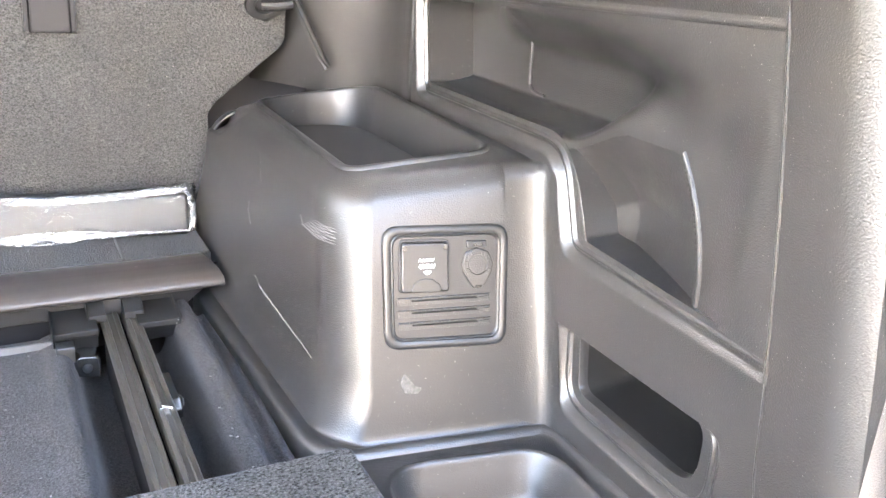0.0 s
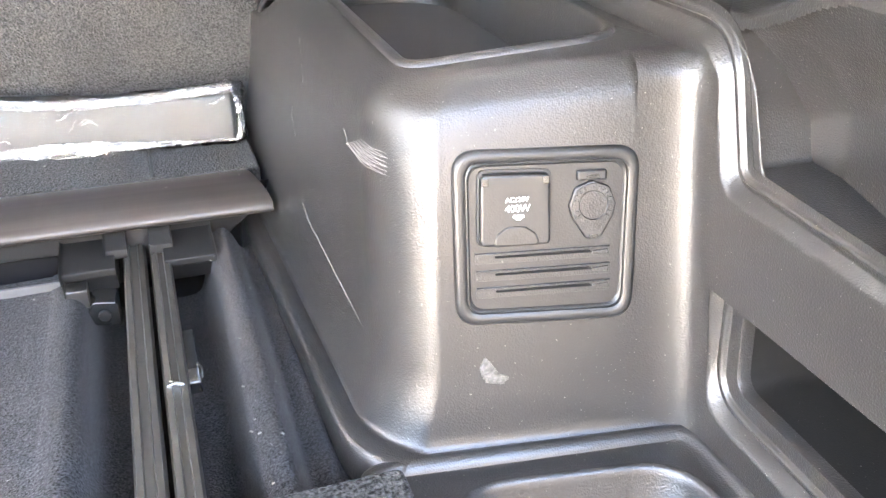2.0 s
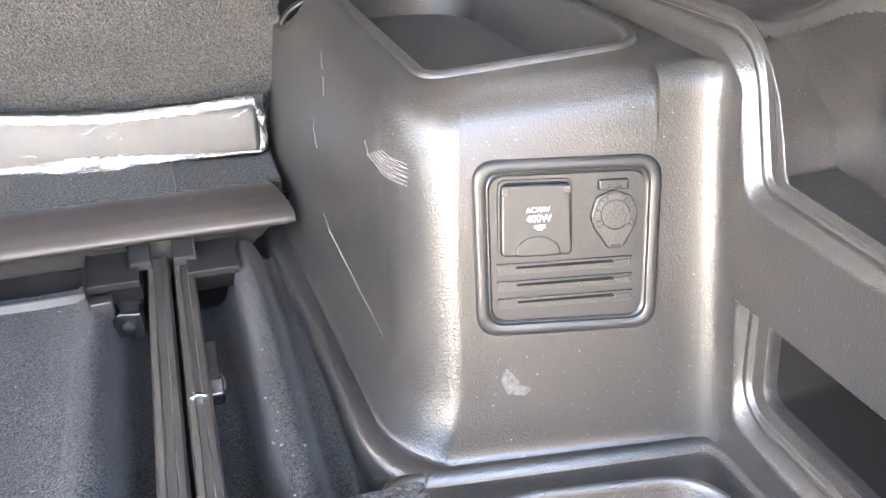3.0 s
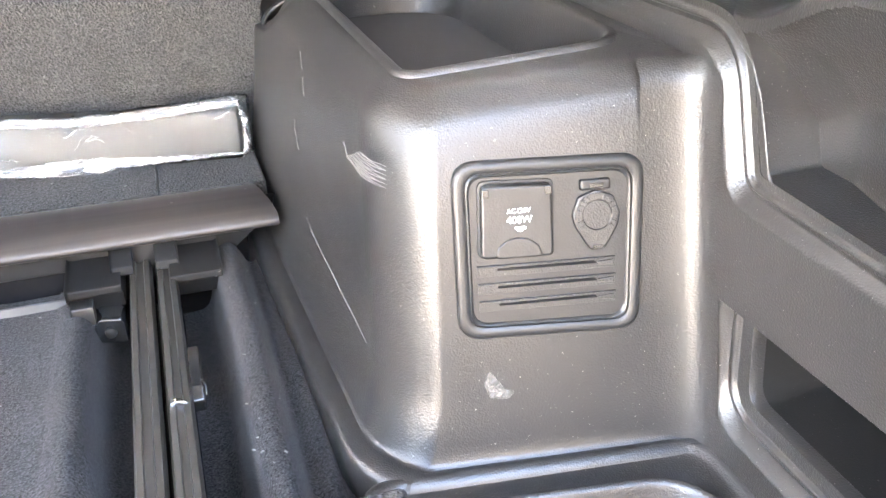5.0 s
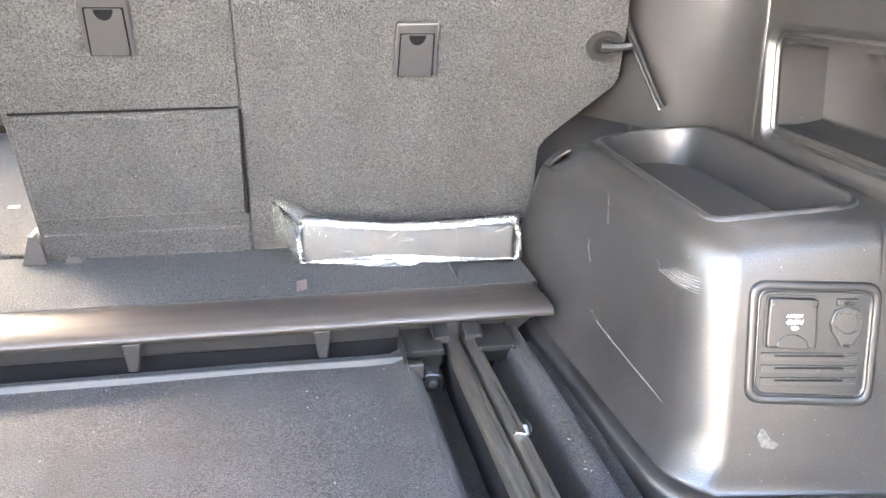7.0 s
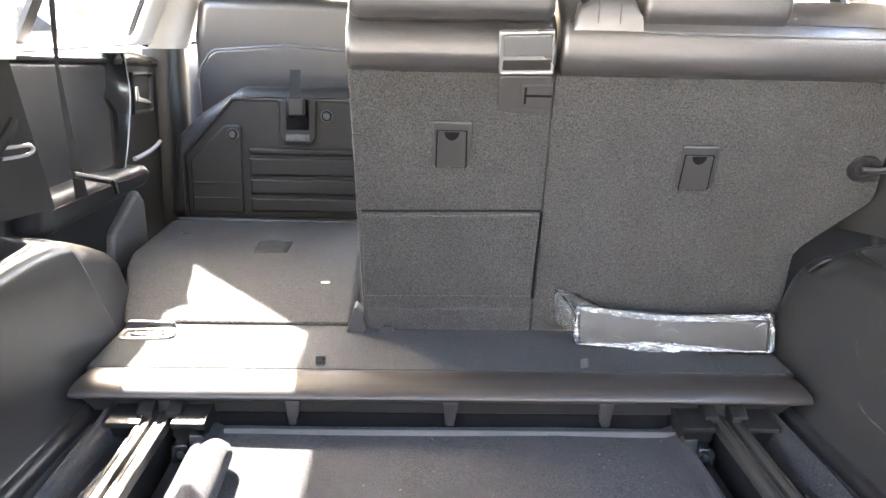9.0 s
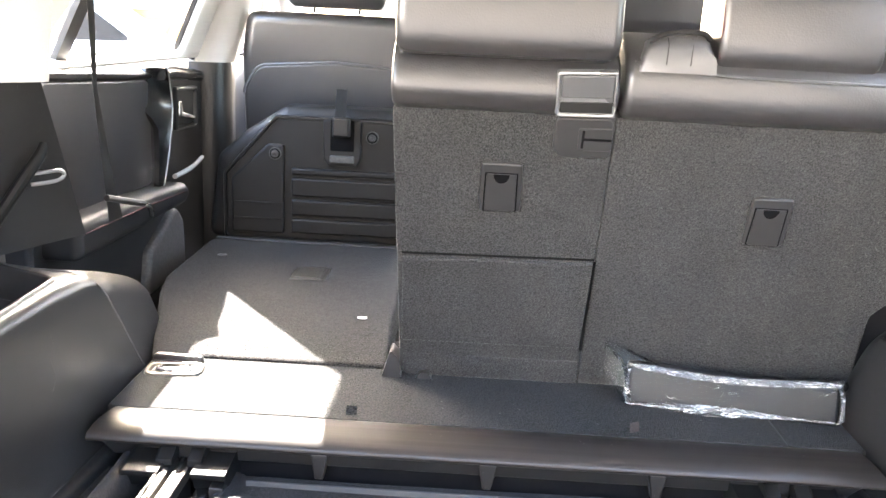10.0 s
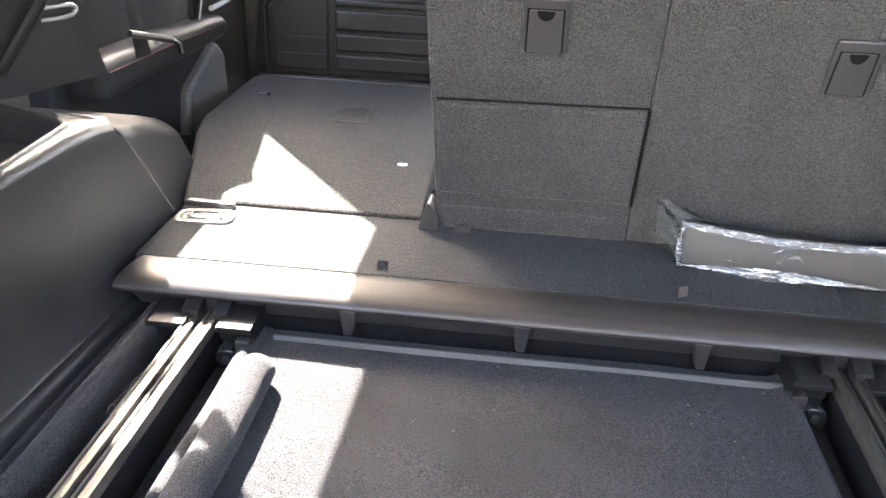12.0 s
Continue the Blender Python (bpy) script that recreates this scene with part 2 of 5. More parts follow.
def loft(bm, rings, closed=True, cap0=False, cap1=False):
    vs = [[bm.verts.new(p) for p in ring] for ring in rings]
    n = len(vs[0])
    for a, b in zip(vs, vs[1:]):
        for i in range(n if closed else n - 1):
            j = (i + 1) % n
            bm.faces.new((a[i], a[j], b[j], b[i]))
    if cap0:
        bm.faces.new(vs[0][::-1])
    if cap1:
        bm.faces.new(vs[-1])
    return bm


def slab(bm, pts, r, w0, w1, put, edge=0.002, k=5, steps=3):
    """A plate of rounded outline between the depths w0 and w1, its upper edge softened; put(u, v, w) gives the place."""
    rs = r if isinstance(r, (list, tuple)) else [r] * len(pts)
    sign = 1 if w1 > w0 else -1
    rings = [(0, w0), (0, w1 - sign * edge)]
    for s in range(1, steps + 1):
        a = s / steps * math.pi / 2
        rings.append((edge * (1 - math.cos(a)), w1 - sign * edge * (1 - math.sin(a))))
    rings.append((edge * 1.12, w1))
    made = []
    for d, w in rings:
        made.append([put(u, v, w) for u, v in rounded(inset(pts, d), [max(0.0003, x - d) for x in rs], k)])
    return loft(bm, made, cap0=True, cap1=True)


def pad(bm, prof, u0, u1, r, n=6):
    """A cushion of the closed (y, z) outline prof drawn from u0 to u1, its ends rounded by r."""
    pts = [Vector(p) for p in prof]
    pts = [Vector((p[0], p[1])) for p in curve_pts([Vector((*p, 0)) for p in pts + pts[:1]], 4)][:-1]
    c = sum(pts, Vector((0, 0))) / len(pts)
    rings = []
    stops = [(r * (1 - math.cos(a)), r * (1 - math.sin(a))) for a in [math.pi / 2 * i / n for i in range(n + 1)]]
    for d, cut in stops + [((u1 - u0) / 2, 0.0)]:
        rings.append((u0 + d, cut))
    for d, cut in stops[::-1]:
        rings.append((u1 - d, cut))
    made = []
    for u, cut in rings:
        made.append([(u, *(p + (c - p).normalized() * min(cut, (c - p).length * 0.6))) for p in pts])
    return loft(bm, made, cap0=True, cap1=True)


def rect(u0, u1, v0, v1):
    return [(u0, v0), (u1, v0), (u1, v1), (u0, v1)]


def box(bm, x0, x1, y0, y1, z0, z1, edge=0.002, r=0.002):
    return slab(bm, rect(x0, x1, y0, y1), r, z0, z1, lambda u, v, w: (u, v, w), edge, k=2, steps=2)


def tube(bm, pts, r, n=8, flat=1.0):
    pts = [Vector(p) for p in pts]
    rings = []
    side = None
    for i, p in enumerate(pts):
        d = (pts[min(i + 1, len(pts) - 1)] - pts[max(i - 1, 0)]).normalized()
        if side is None:
            side = d.cross(Vector((0, 0, 1)))
            if side.length < 0.05:
                side = d.cross(Vector((0, 1, 0)))
        side = (side - d * side.dot(d)).normalized()
        up = side.cross(d)
        rad = r[i] if isinstance(r, (list, tuple)) else r
        rings.append([p + side * math.cos(a) * rad + up * math.sin(a) * rad * flat for a in [2 * math.pi * j / n for j in range(n)]])
    return loft(bm, rings, cap0=True, cap1=True)


def curve_pts(pts, n=6):
    """Catmull-Rom points through the given ones."""
    ps = [Vector(p) for p in pts]
    ps = [ps[0] * 2 - ps[1]] + ps + [ps[-1] * 2 - ps[-2]]
    out = []
    for i in range(1, len(ps) - 2):
        a, b, c, d = ps[i - 1:i + 3]
        for j in range(n):
            t = j / n
            out.append(0.5 * (2 * b + (c - a) * t + (2 * a - 5 * b + 4 * c - d) * t * t + (3 * b - a - 3 * c + d) * t ** 3))
    out.append(ps[-2])
    return out


def extrude_profile(bm, profile, y0, y1, steps=1, wobble=0.0):
    """A strip of (x, z) points drawn along y."""
    rings = []
    for s in range(steps + 1):
        y = y0 + (y1 - y0) * s / steps
        rings.append([(x + wobble * noise.noise((x * 9, y * 7, 1)), y, z + wobble * noise.noise((x * 9, y * 7, 4))) for x, z in profile])
    return loft(bm, rings, closed=False)


def holed_plate(bm, outer, holes, put):
    """A flat plate with holes, filled by triangles. Loops are lists of (u, v)."""
    for loop in [outer] + holes:
        vs = [bm.verts.new(put(u, v)) for u, v in loop]
        for i in range(len(vs)):
            bm.edges.new((vs[i], vs[(i + 1) % len(vs)]))
    bmesh.ops.triangle_fill(bm, edges=bm.edges[:], use_beauty=True, use_dissolve=False)
    return bm


def thick(ob, t):
    m = ob.modifiers.new("thickness", "SOLIDIFY")
    m.thickness, m.offset = t, -1
    return ob


def lathe(bm, profile, put, n=28):
    """Round body from (radius, height) pairs."""
    rings = [[put(r * math.cos(2 * math.pi * i / n), r * math.sin(2 * math.pi * i / n), h) for i in range(n)] for r, h in profile]
    return loft(bm, rings, cap0=True, cap1=True)


def lettering(name, words, size, mat, parent, m, label=""):
    cu = bpy.data.curves.new(name, "FONT")
    cu.body, cu.size, cu.extrude = words, size, 0.0002
    cu.align_x, cu.align_y = "CENTER", "CENTER"
    tmp = bpy.data.objects.new(name, cu)
    scene.collection.objects.link(tmp)
    me = bpy.data.meshes.new_from_object(tmp)
    bpy.data.objects.remove(tmp)
    me.materials.clear()
    me.materials.append(mat)
    ob = new(name, me)
    ob.parent, ob.matrix_local = parent, m
    return tagged(ob, label) if label else ob


B = bmesh.new

# ---- outside ----
bm = B()
n = 24
loft(bm, [[(-900 + 1800 * i / n, -900 + 1800 * j / n, -0.72) for i in range(n + 1)] for j in range(n + 1)], closed=False)
solo("ground", bm, ASPHALT, "worn grey asphalt paving of a sunny yard", kind="structure")


def parked_car(x, y, turn, paint, label):
    car = thing("parked_car", label, "car", "parked cars")
    prof = [(-2.2, 0.25), (-2.15, 0.75), (-1.3, 0.95), (-0.6, 1.42), (1.2, 1.45), (1.95, 0.98), (2.2, 0.9), (2.25, 0.3)]
    bm = B()
    slab(bm, prof[::-1], 0.12, -0.85, 0.85, lambda u, v, w: (u, w, v), edge=0.12)
    part("body", bm, paint, car)
    for s in (-1, 1):
        bm = B()
        slab(bm, [(-1.05, 0.97), (1.55, 0.99), (1.05, 1.37), (-0.5, 1.35)], 0.05, 0.0, 0.01, lambda u, v, w: (u, s * (0.851 + w), v))
        part("side_window", bm, DARKGLASS, car)
        for wx in (-1.35, 1.35):
            bm = B()
            lathe(bm, [(0.33, 0.0), (0.33, 0.18), (0.2, 0.2)], lambda a, b, h: (wx + a, s * (0.68 + h), 0.33 + b), 20)
            part("wheel", bm, TYRE, car)
    car.matrix_world = pose(x, y, -0.72, 0, 0, turn)
    return car


parked_car(-5.6, 9.2, 12, WHITEPAINT, "white parked car standing on the sunny car park")
parked_car(-9.2, 12.8, 4, BLUEPAINT, "dark blue parked car on the sunny car park")
parked_car(5.2, 8.6, 95, GREYPAINT, "silver grey parked car beyond the front window")
# Unseen pale wall, added to throw light and highlights onto the trim.
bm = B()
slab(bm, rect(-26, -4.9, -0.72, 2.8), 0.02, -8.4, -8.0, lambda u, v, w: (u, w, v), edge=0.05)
solo("wall_unseen_pale", bm, PALE_BOUNCE, "unseen pale wall added to give the trim its highlights", kind="structure")
# Unseen dark wall, added to block sky and darken reflections from behind.
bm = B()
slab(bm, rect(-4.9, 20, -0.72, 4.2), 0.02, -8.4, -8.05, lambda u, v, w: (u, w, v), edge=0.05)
solo("wall_unseen_dark", bm, DARK_BLOCKER, "unseen dark wall added to keep reflections dark", kind="structure")
# Unseen dark wall, added to end the bright stretch on the left.
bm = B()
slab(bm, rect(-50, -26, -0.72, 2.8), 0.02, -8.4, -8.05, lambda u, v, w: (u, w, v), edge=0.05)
solo("wall_unseen_far", bm, DARK_BLOCKER, "unseen dark wall added to keep reflections dark", kind="structure")
sign = thing("sign_board", "orange yellow upright sign board with unreadable lines", "sign")
bm = B()
slab(bm, rect(-0.55, 0.55, -0.2, 1.5), 0.04, 0, 0.05, lambda u, v, w: (u - 4.15, 9.6 - w - u * 0.3, v + 0.1))
part("board", bm, SIGN, sign)
for i in range(5):
    bm = B()
    slab(bm, rect(-0.4, 0.4 - 0.12 * (i % 3), 0, 0.09), 0.01, 0, 0.012, lambda u, v, w: (u - 4.15, 9.544 - w - u * 0.3, v + 0.2 + 0.22 * i))
    part("text_bar", bm, PAPER, sign)
bm = B()
tube(bm, [(-4.15, 9.62, -0.72), (-4.15, 9.62, 0.2)], 0.04)
part("post", bm, GREYPAINT, sign)

# ---- car shell ----
SILL, ROOF = 0.485, 0.83


def side_x(z):
    """Half width of the body side at the height z."""
    return 0.80 if z <= SILL else 0.80 - 0.44 * (z - SILL)


WINDOW_REAR_DOOR = [(0.295, 0.49), (1.068, 0.49), (1.078, 0.80), (0.57, 0.81), (0.50, 0.735), (0.395, 0.63)]
WINDOW_FRONT_DOOR = [(1.32, 0.47), (2.05, 0.47), (1.95, 0.62), (1.55, 0.755), (1.38, 0.755)]
WINDOW_QUARTER = [(-0.52, 0.56), (-0.10, 0.52), (0.0, 0.75), (-0.48, 0.76)]

number = 0
for s, side in ((-1, "left"), (1, "right")):
    bm = B()
    holed_plate(bm, [(-0.76, SILL), (2.3, SILL), (2.3, ROOF), (-0.70, ROOF)],
                [rounded(w, 0.03, 4) for w in (WINDOW_REAR_DOOR, WINDOW_FRONT_DOOR, WINDOW_QUARTER)],
                lambda u, v: (s * side_x(v), u, v))
    wall = solo("wall_" + side + "_upper", bm, BEIGE, "light beige fabric pillar and window surround", kind="structure")
    thick(wall, 0.03)
    bm = B()
    loft(bm, [[(s * 0.95, y, z) for z in (-0.3, 0.0, SILL)] for y in (-0.755, 0.4, 2.3)], closed=False)
    wall = solo("wall_" + side + "_lower", bm, PLASTIC_DARK, "dark inner side of the car body", kind="structure")
    thick(wall, 0.03)
    for w in (WINDOW_REAR_DOOR, WINDOW_FRONT_DOOR, WINDOW_QUARTER):
        number += 1
        bm = B()
        loft(bm, [[(s * (side_x(v) + 0.012), u, v) for u, v in rounded(inset(w, -0.01), 0.03, 4)]], cap1=True)
        pane = solo("window_%d" % number, bm, GLASS, "clear side window glass of the car", kind="structure")
        pane.visible_shadow = False
    # bar that divides the rear door glass
    bm = B()
    loft(bm, [[(s * (side_x(z) - 0.004), y + 0.02 * (z - 0.49), z), (s * (side_x(z) - 0.004), y + 0.045 + 0.02 * (z - 0.49), z),
               (s * (side_x(z) + 0.008), y + 0.045 + 0.02 * (z - 0.49), z), (s * (side_x(z) + 0.008), y + 0.02 * (z - 0.49), z)]
              for y, z in ((0.455, 0.485), (0.47, 0.65), (0.485, 0.79))], cap0=True, cap1=True)
    solo("trim_window_bar_" + side, bm, PLASTIC_DARK, "black divider bar of the rear door window", kind="structure")

bm = B()
loft(bm, [[(x, y, ROOF - 0.01 + 0.035 * (1 - (x / 0.68) ** 2)) for x in [-0.68 + 0.17 * i for i in range(9)]] for y in (-0.70, 0.2, 1.2, 1.8)], closed=False)
thick(solo("ceiling", bm, BEIGE, "light beige fabric headliner", kind="structure"), 0.03)
# Raised tailgate, unseen; added to block the sky above the opening.
bm = B()
loft(bm, [[(x, y, z + 0.02 * (1 - (x / 0.68) ** 2)) for x in (-0.68, -0.45, 0.0, 0.45, 0.68)] for y, z in ((-0.69, 0.835), (-0.80, 0.88), (-1.15, 1.05), (-1.65, 1.28))], closed=False)
thick(solo("ceiling_rear", bm, PLASTIC_DARK, "unseen raised tailgate lining, added to block sky light", kind="structure"), 0.04)
bm = B()
loft(bm, [[(x, y, z) for x in (-0.95, 0.95)] for y, z in ((0.30, -0.30), (1.2, -0.30), (2.3, -0.30), (2.3, 0.40))], closed=False)
solo("wall_front", bm, PLASTIC_DARK, "dark footwell floor and dashboard bulkhead", kind="structure")
# Added black sheet: stops light leaks and darkens the gaps round the seats.
bm = B()
box(bm, -0.82, 0.82, 0.39, 1.02, -0.06, -0.035)
solo("floor_front", bm, SHADE_BLACK, "black sheet added to close the gaps below the rear seats", kind="structure")
bm = B()
loft(bm, [[(x, y, z) for x in (-0.95, 0.95)] for y, z in ((-0.9, -0.20), (0.35, -0.20), (0.35, -0.30))], closed=False)
solo("floor", bm, PLASTIC_DARK, "dark underfloor below the cargo area", kind="structure")

for s, side in ((-1, "left"), (1, "right")):
    bm = B()
    loft(bm, [[(s * (side_x(z) - d), y + 0.03 * (z - 0.49), z) for d, y in ((0.0, 1.060), (0.010, 1.062), (0.014, 1.075), (0.014, 1.105), (0.008, 1.118), (0.0, 1.120))] for z in (0.480, 0.60, 0.72, 0.82)], closed=False)
    solo("trim_door_frame_" + side, bm, PLASTIC_SMOOTH, "black frame at the front of the rear door window", kind="structure")
    bm = B()
    tube(bm, [(s * (side_x(z) - 0.012), 1.172, z) for z in (0.470, 0.60, 0.72, 0.82)], 0.013, 8)
    solo("trim_door_seal_" + side, bm, TYRE, "black rubber seal along the door pillar", kind="structure")

# ---- cargo pit ----
half = [(0.0, -0.058), (0.30, -0.058), (0.338, -0.056), (0.352, -0.050), (0.362, -0.052), (0.370, -0.062), (0.376, -0.085), (0.384, -0.10),
        (0.40, -0.104), (0.452, -0.104), (0.472, -0.103), (0.481, -0.092), (0.487, -0.066), (0.491, -0.044), (0.497, -0.033), (0.505, -0.0290),
        (0.512, -0.0315), (0.518, -0.041), (0.5235, -0.053), (0.529, -0.0565), (0.5345, -0.053), (0.540, -0.0515), (0.546, -0.056), (0.552, -0.063), (0.60, -0.066)]
left_half = [(-x, z) for x, z in half if x > 0]
profile = [tuple(p) for p in curve_pts([Vector((x, z, 0)) for x, z in left_half[::-1] + half], 2)]
bm = B()
extrude_profile(bm, [(p[0], p[1]) for p in profile], -1.35, 0.010, steps=60, wobble=0.003)
solo("floor_pit", bm, PIT_CARPET, "blue black felt carpet in the sunken cargo floor", kind="structure", angle=60)
bm = B()
rings = []
for i in range(70):
    y = -0.098 - 0.018 * i
    r = 0.0235 * math.sqrt(max(0.02, 1 - max(0.0, 1 - i / 1.4) ** 2)) if i < 2 else 0.0235
    rings.append([(-0.317 + 0.003 * noise.noise((y * 6, 2, 1)) + (r + 0.0016 * noise.noise((y * 40, a * 2, 7))) * math.cos(a), y,
                   -0.036 + (r + 0.0016 * noise.noise((y * 40, a * 2, 7))) * math.sin(a)) for a in [2 * math.pi * j / 20 for j in range(20)]])
loft(bm, rings, cap0=True, cap1=True)
solo("carpet_roll", bm, PIT_CARPET, "rolled felt edge lying along the sunken cargo carpet", "carpet roll", angle=60)
bm = B()
box(bm, -0.33, 0.362, -0.018, -0.014, -0.075, -0.0500, edge=0.001)
solo("trim_pit_edge", bm, EDGING, "thin pale edge trim of the sunken carpet", kind="structure")
# Black sheet that paints the shade in the gap below the fascia.
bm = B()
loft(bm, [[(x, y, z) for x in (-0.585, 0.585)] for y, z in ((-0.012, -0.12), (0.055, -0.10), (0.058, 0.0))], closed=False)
solo("trim_pit_front", bm, SHADE_BLACK, "black sheet painting the shade under the threshold strip", kind="structure")

# ---- threshold strip ----
strip = thing("threshold_strip", "satin bronze grey threshold strip across the cargo floor", "trim strip")
prof = curve_pts([Vector(p) for p in ((0.07, 0.008, 0), (0.064, 0.0118, 0), (0.045, 0.0125, 0), (0.02, 0.009, 0), (0.004, 0.003, 0), (-0.004, -0.004, 0), (-0.003, -0.010, 0), (0.006, -0.013, 0), (0.03, -0.013, 0))], 4)
bm = B()
loft(bm, [[(x0 + s * 0.25 * (p.x if p.x > 0 else 0) * -1, p.x, p.y) for p in prof] for x0, s in ((-0.561, -1), (-0.3, 0), (0, 0), (0.3, 0), (0.561, 1))], closed=False)
part("cover", bm, STRIP, strip)
# Tube added to draw the highlight along the rounded lip.
bm = B()
tube(bm, [(x, -0.0038, -0.0068) for x in (-0.560, -0.3, 0, 0.3, 0.560)], 0.0008, 6)
part("lip_glint", bm, ALU, strip, "thin metal tube painting the strip lip's highlight")
bm = B()
slab(bm, [(-0.53, -0.038), (0.515, -0.038), (0.545, -0.012), (-0.555, -0.012)], 0.002, 0.026, 0.014, lambda u, v, w: (u, w - 0.12 * (v + 0.012), v), edge=0.0015)
part("fascia", bm, PLASTIC_SMOOTH, strip, "grey plastic fascia under the strip")
# Black backing, its colour standing for the shade behind the tabs.
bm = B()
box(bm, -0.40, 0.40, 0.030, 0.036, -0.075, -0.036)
part("back_plate", bm, SHADE_BLACK, strip)
for x in (-0.231, 0.008, 0.247):
    bm = B()
    slab(bm, [(x - 0.006, -0.053), (x + 0.006, -0.053), (x + 0.0125, -0.014), (x - 0.0125, -0.014)], 0.003, 0.020, 0.004, lambda u, v, w: (u, w, v), edge=0.002)
    part("tab", bm, PLASTIC, strip, "tapered grey plastic tab")


def rail_bracket(s):
    br = thing("rail_bracket", "black moulded bracket holding the end of a slide rail", "bracket", "rail brackets")
    side = lambda u, v, w: (s * w, u, v)
    for w0, w1 in ((0.400, 0.350), (0.446, 0.496)):
        bm = B()
        slab(bm, [(-0.044, -0.037), (-0.044, -0.0290), (0.026, -0.0245), (0.026, -0.060), (-0.028, -0.060), (-0.034, -0.041)], 0.0022, w0, w1, side, edge=0.004)
        part("wing", bm, BLACK_AND_SHADE, br)
    for w0, w1 in ((0.412, 0.391), (0.434, 0.456)):
        bm = B()
        slab(bm, [(-0.020, -0.033), (-0.018, -0.0235), (0.006, -0.0135), (0.028, -0.0135), (0.028, -0.033)], 0.0022, w0, w1, side, edge=0.003)
        part("post", bm, BLACK_AND_SHADE, br)
    bm = B()
    box(bm, min(s * 0.410, s * 0.436), max(s * 0.410, s * 0.436), 0.014, 0.028, -0.060, -0.0145)
    part("saddle_back", bm, PLASTIC_DARK, br)
    bm = B()
    slab(bm, [(-0.052, -0.064), (-0.050, -0.045), (-0.034, -0.043), (-0.034, -0.064)], 0.002, 0.372, 0.352, side, edge=0.002)
    part("foot", bm, PLASTIC, br)
    bm = B()
    slab(bm, [(0.362, -0.080), (0.399, -0.088), (0.399, -0.060), (0.376, -0.056)], 0.006, -0.01, -0.056, lambda u, v, w: (s * u, w, v))
    clip = part("clip", bm, GLOSS, br, "black glossy spring clip")
    bm = B()
    lathe(bm, [(0.006, 0.0), (0.0055, 0.003), (0.003, 0.004)], lambda u, v, h: (s * (0.384 + u), -0.056 - h, -0.072 + v), 12)
    part("rivet", bm, PLASTIC_DARK, clip)
    return br


def slide_rail(s):
    rail = thing("slide_rail", "brushed aluminium double slide rail in the cargo pit", "rail", "slide rails")
    for u0, u1 in ((0.407, 0.4285), (0.4322, 0.452)):
        bm = B()
        pr = [(u0, -0.046), (u0, -0.036), (u0 + 0.002, -0.032), (u0 + 0.0065, -0.031), (u0 + 0.0075, -0.0335), (u1 - 0.0075, -0.0335), (u1 - 0.0065, -0.031),
              (u1 - 0.002, -0.032), (u1, -0.036), (u1, -0.046)]
        loft(bm, [[(s * u, y, v) for u, v in pr] for y in (0.006, -0.3, -0.7, -1.3)], closed=True, cap0=True, cap1=True)
        part("channel", bm, ALU, rail)
        # Black sides paint the shade beside and between the channels.
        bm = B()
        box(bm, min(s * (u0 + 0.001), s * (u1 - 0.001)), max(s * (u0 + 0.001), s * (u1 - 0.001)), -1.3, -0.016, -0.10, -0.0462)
        part("rail_body", bm, SHADE_BLACK, rail, "rail body with its side shade put in as black")
    bm = B()
    box(bm, min(s * 0.427, s * 0.434), max(s * 0.427, s * 0.434), -1.3, -0.016, -0.10, -0.07)
    part("web", bm, PLASTIC_DARK, rail)
    bm = B()
    slab(bm, [(-0.226, -0.060), (-0.160, -0.062), (-0.152, -0.054), (-0.154, -0.041), (-0.218, -0.039), (-0.230, -0.046)], 0.004, 0.4515, 0.4620, lambda u, v, w: (s * w, u, v), edge=0.002)
    catch = part("catch", bm, GLOSS, rail, "black spring catch on the rail")
    bm = B()
    tube(bm, curve_pts([Vector((s * x, y, z)) for x, y, z in ((0.4605, -0.212, -0.0385), (0.4630, -0.220, -0.0395), (0.4625, -0.226, -0.044))], 4), 0.0009, 6)
    part("spring_end", bm, PLASTIC, catch, "grey bent spring end")
    if s > 0:
        bm = B()
        slab(bm, [(0.434, -0.25), (0.441, -0.247), (0.450, -0.251), (0.443, -0.243), (0.436, -0.241), (0.440, -0.245)], 0.001, -0.0325, -0.0300, lambda u, v, w: (u, v, w), edge=0.0005)
        part("nick", bm, CHROME, rail, "bright scratch on the rail")
    return rail


for s in (-1, 1):
    rail_bracket(s)
    slide_rail(s)

# ---- sliding deck, drawn out ----
deck = thing("sliding_deck", "dark carpeted sliding cargo deck drawn out rearwards", "cargo deck")
bm = B()
slab(bm, rect(-0.572, 0.572, -1.35, -0.423), 0.006, -0.026, 0.001, lambda u, v, w: (u, v, w), edge=0.004)
part("board", bm, FLOOR_CARPET, deck)
for u0, u1 in ((-0.50, -0.344), (0.335, 0.50)):
    bm = B()
    slab(bm, rect(u0, u1, -0.86, -0.445), 0.02, 0.0012, 0.0032, lambda u, v, w: (u, v, w), edge=0.0015)
    part("hatch_lid", bm, FLOOR_CARPET, deck)
for x in (-0.195, 0.185):
    bm = B()
    lathe(bm, [(0.007, 0.0), (0.0065, 0.002), (0.002, 0.003)], lambda a, b, h: (x + a, -0.437 + b, 0.001 + h), 14)
    part("screw_cap", bm, PLASTIC_SMOOTH, deck)

# ---- carpet shelf behind the strip ----
bm = B()
slab(bm, rect(-0.5595, 0.5595, 0.066, 0.40), 0.004, -0.02, 0.0125, lambda u, v, w: (u, v, w), edge=0.003)
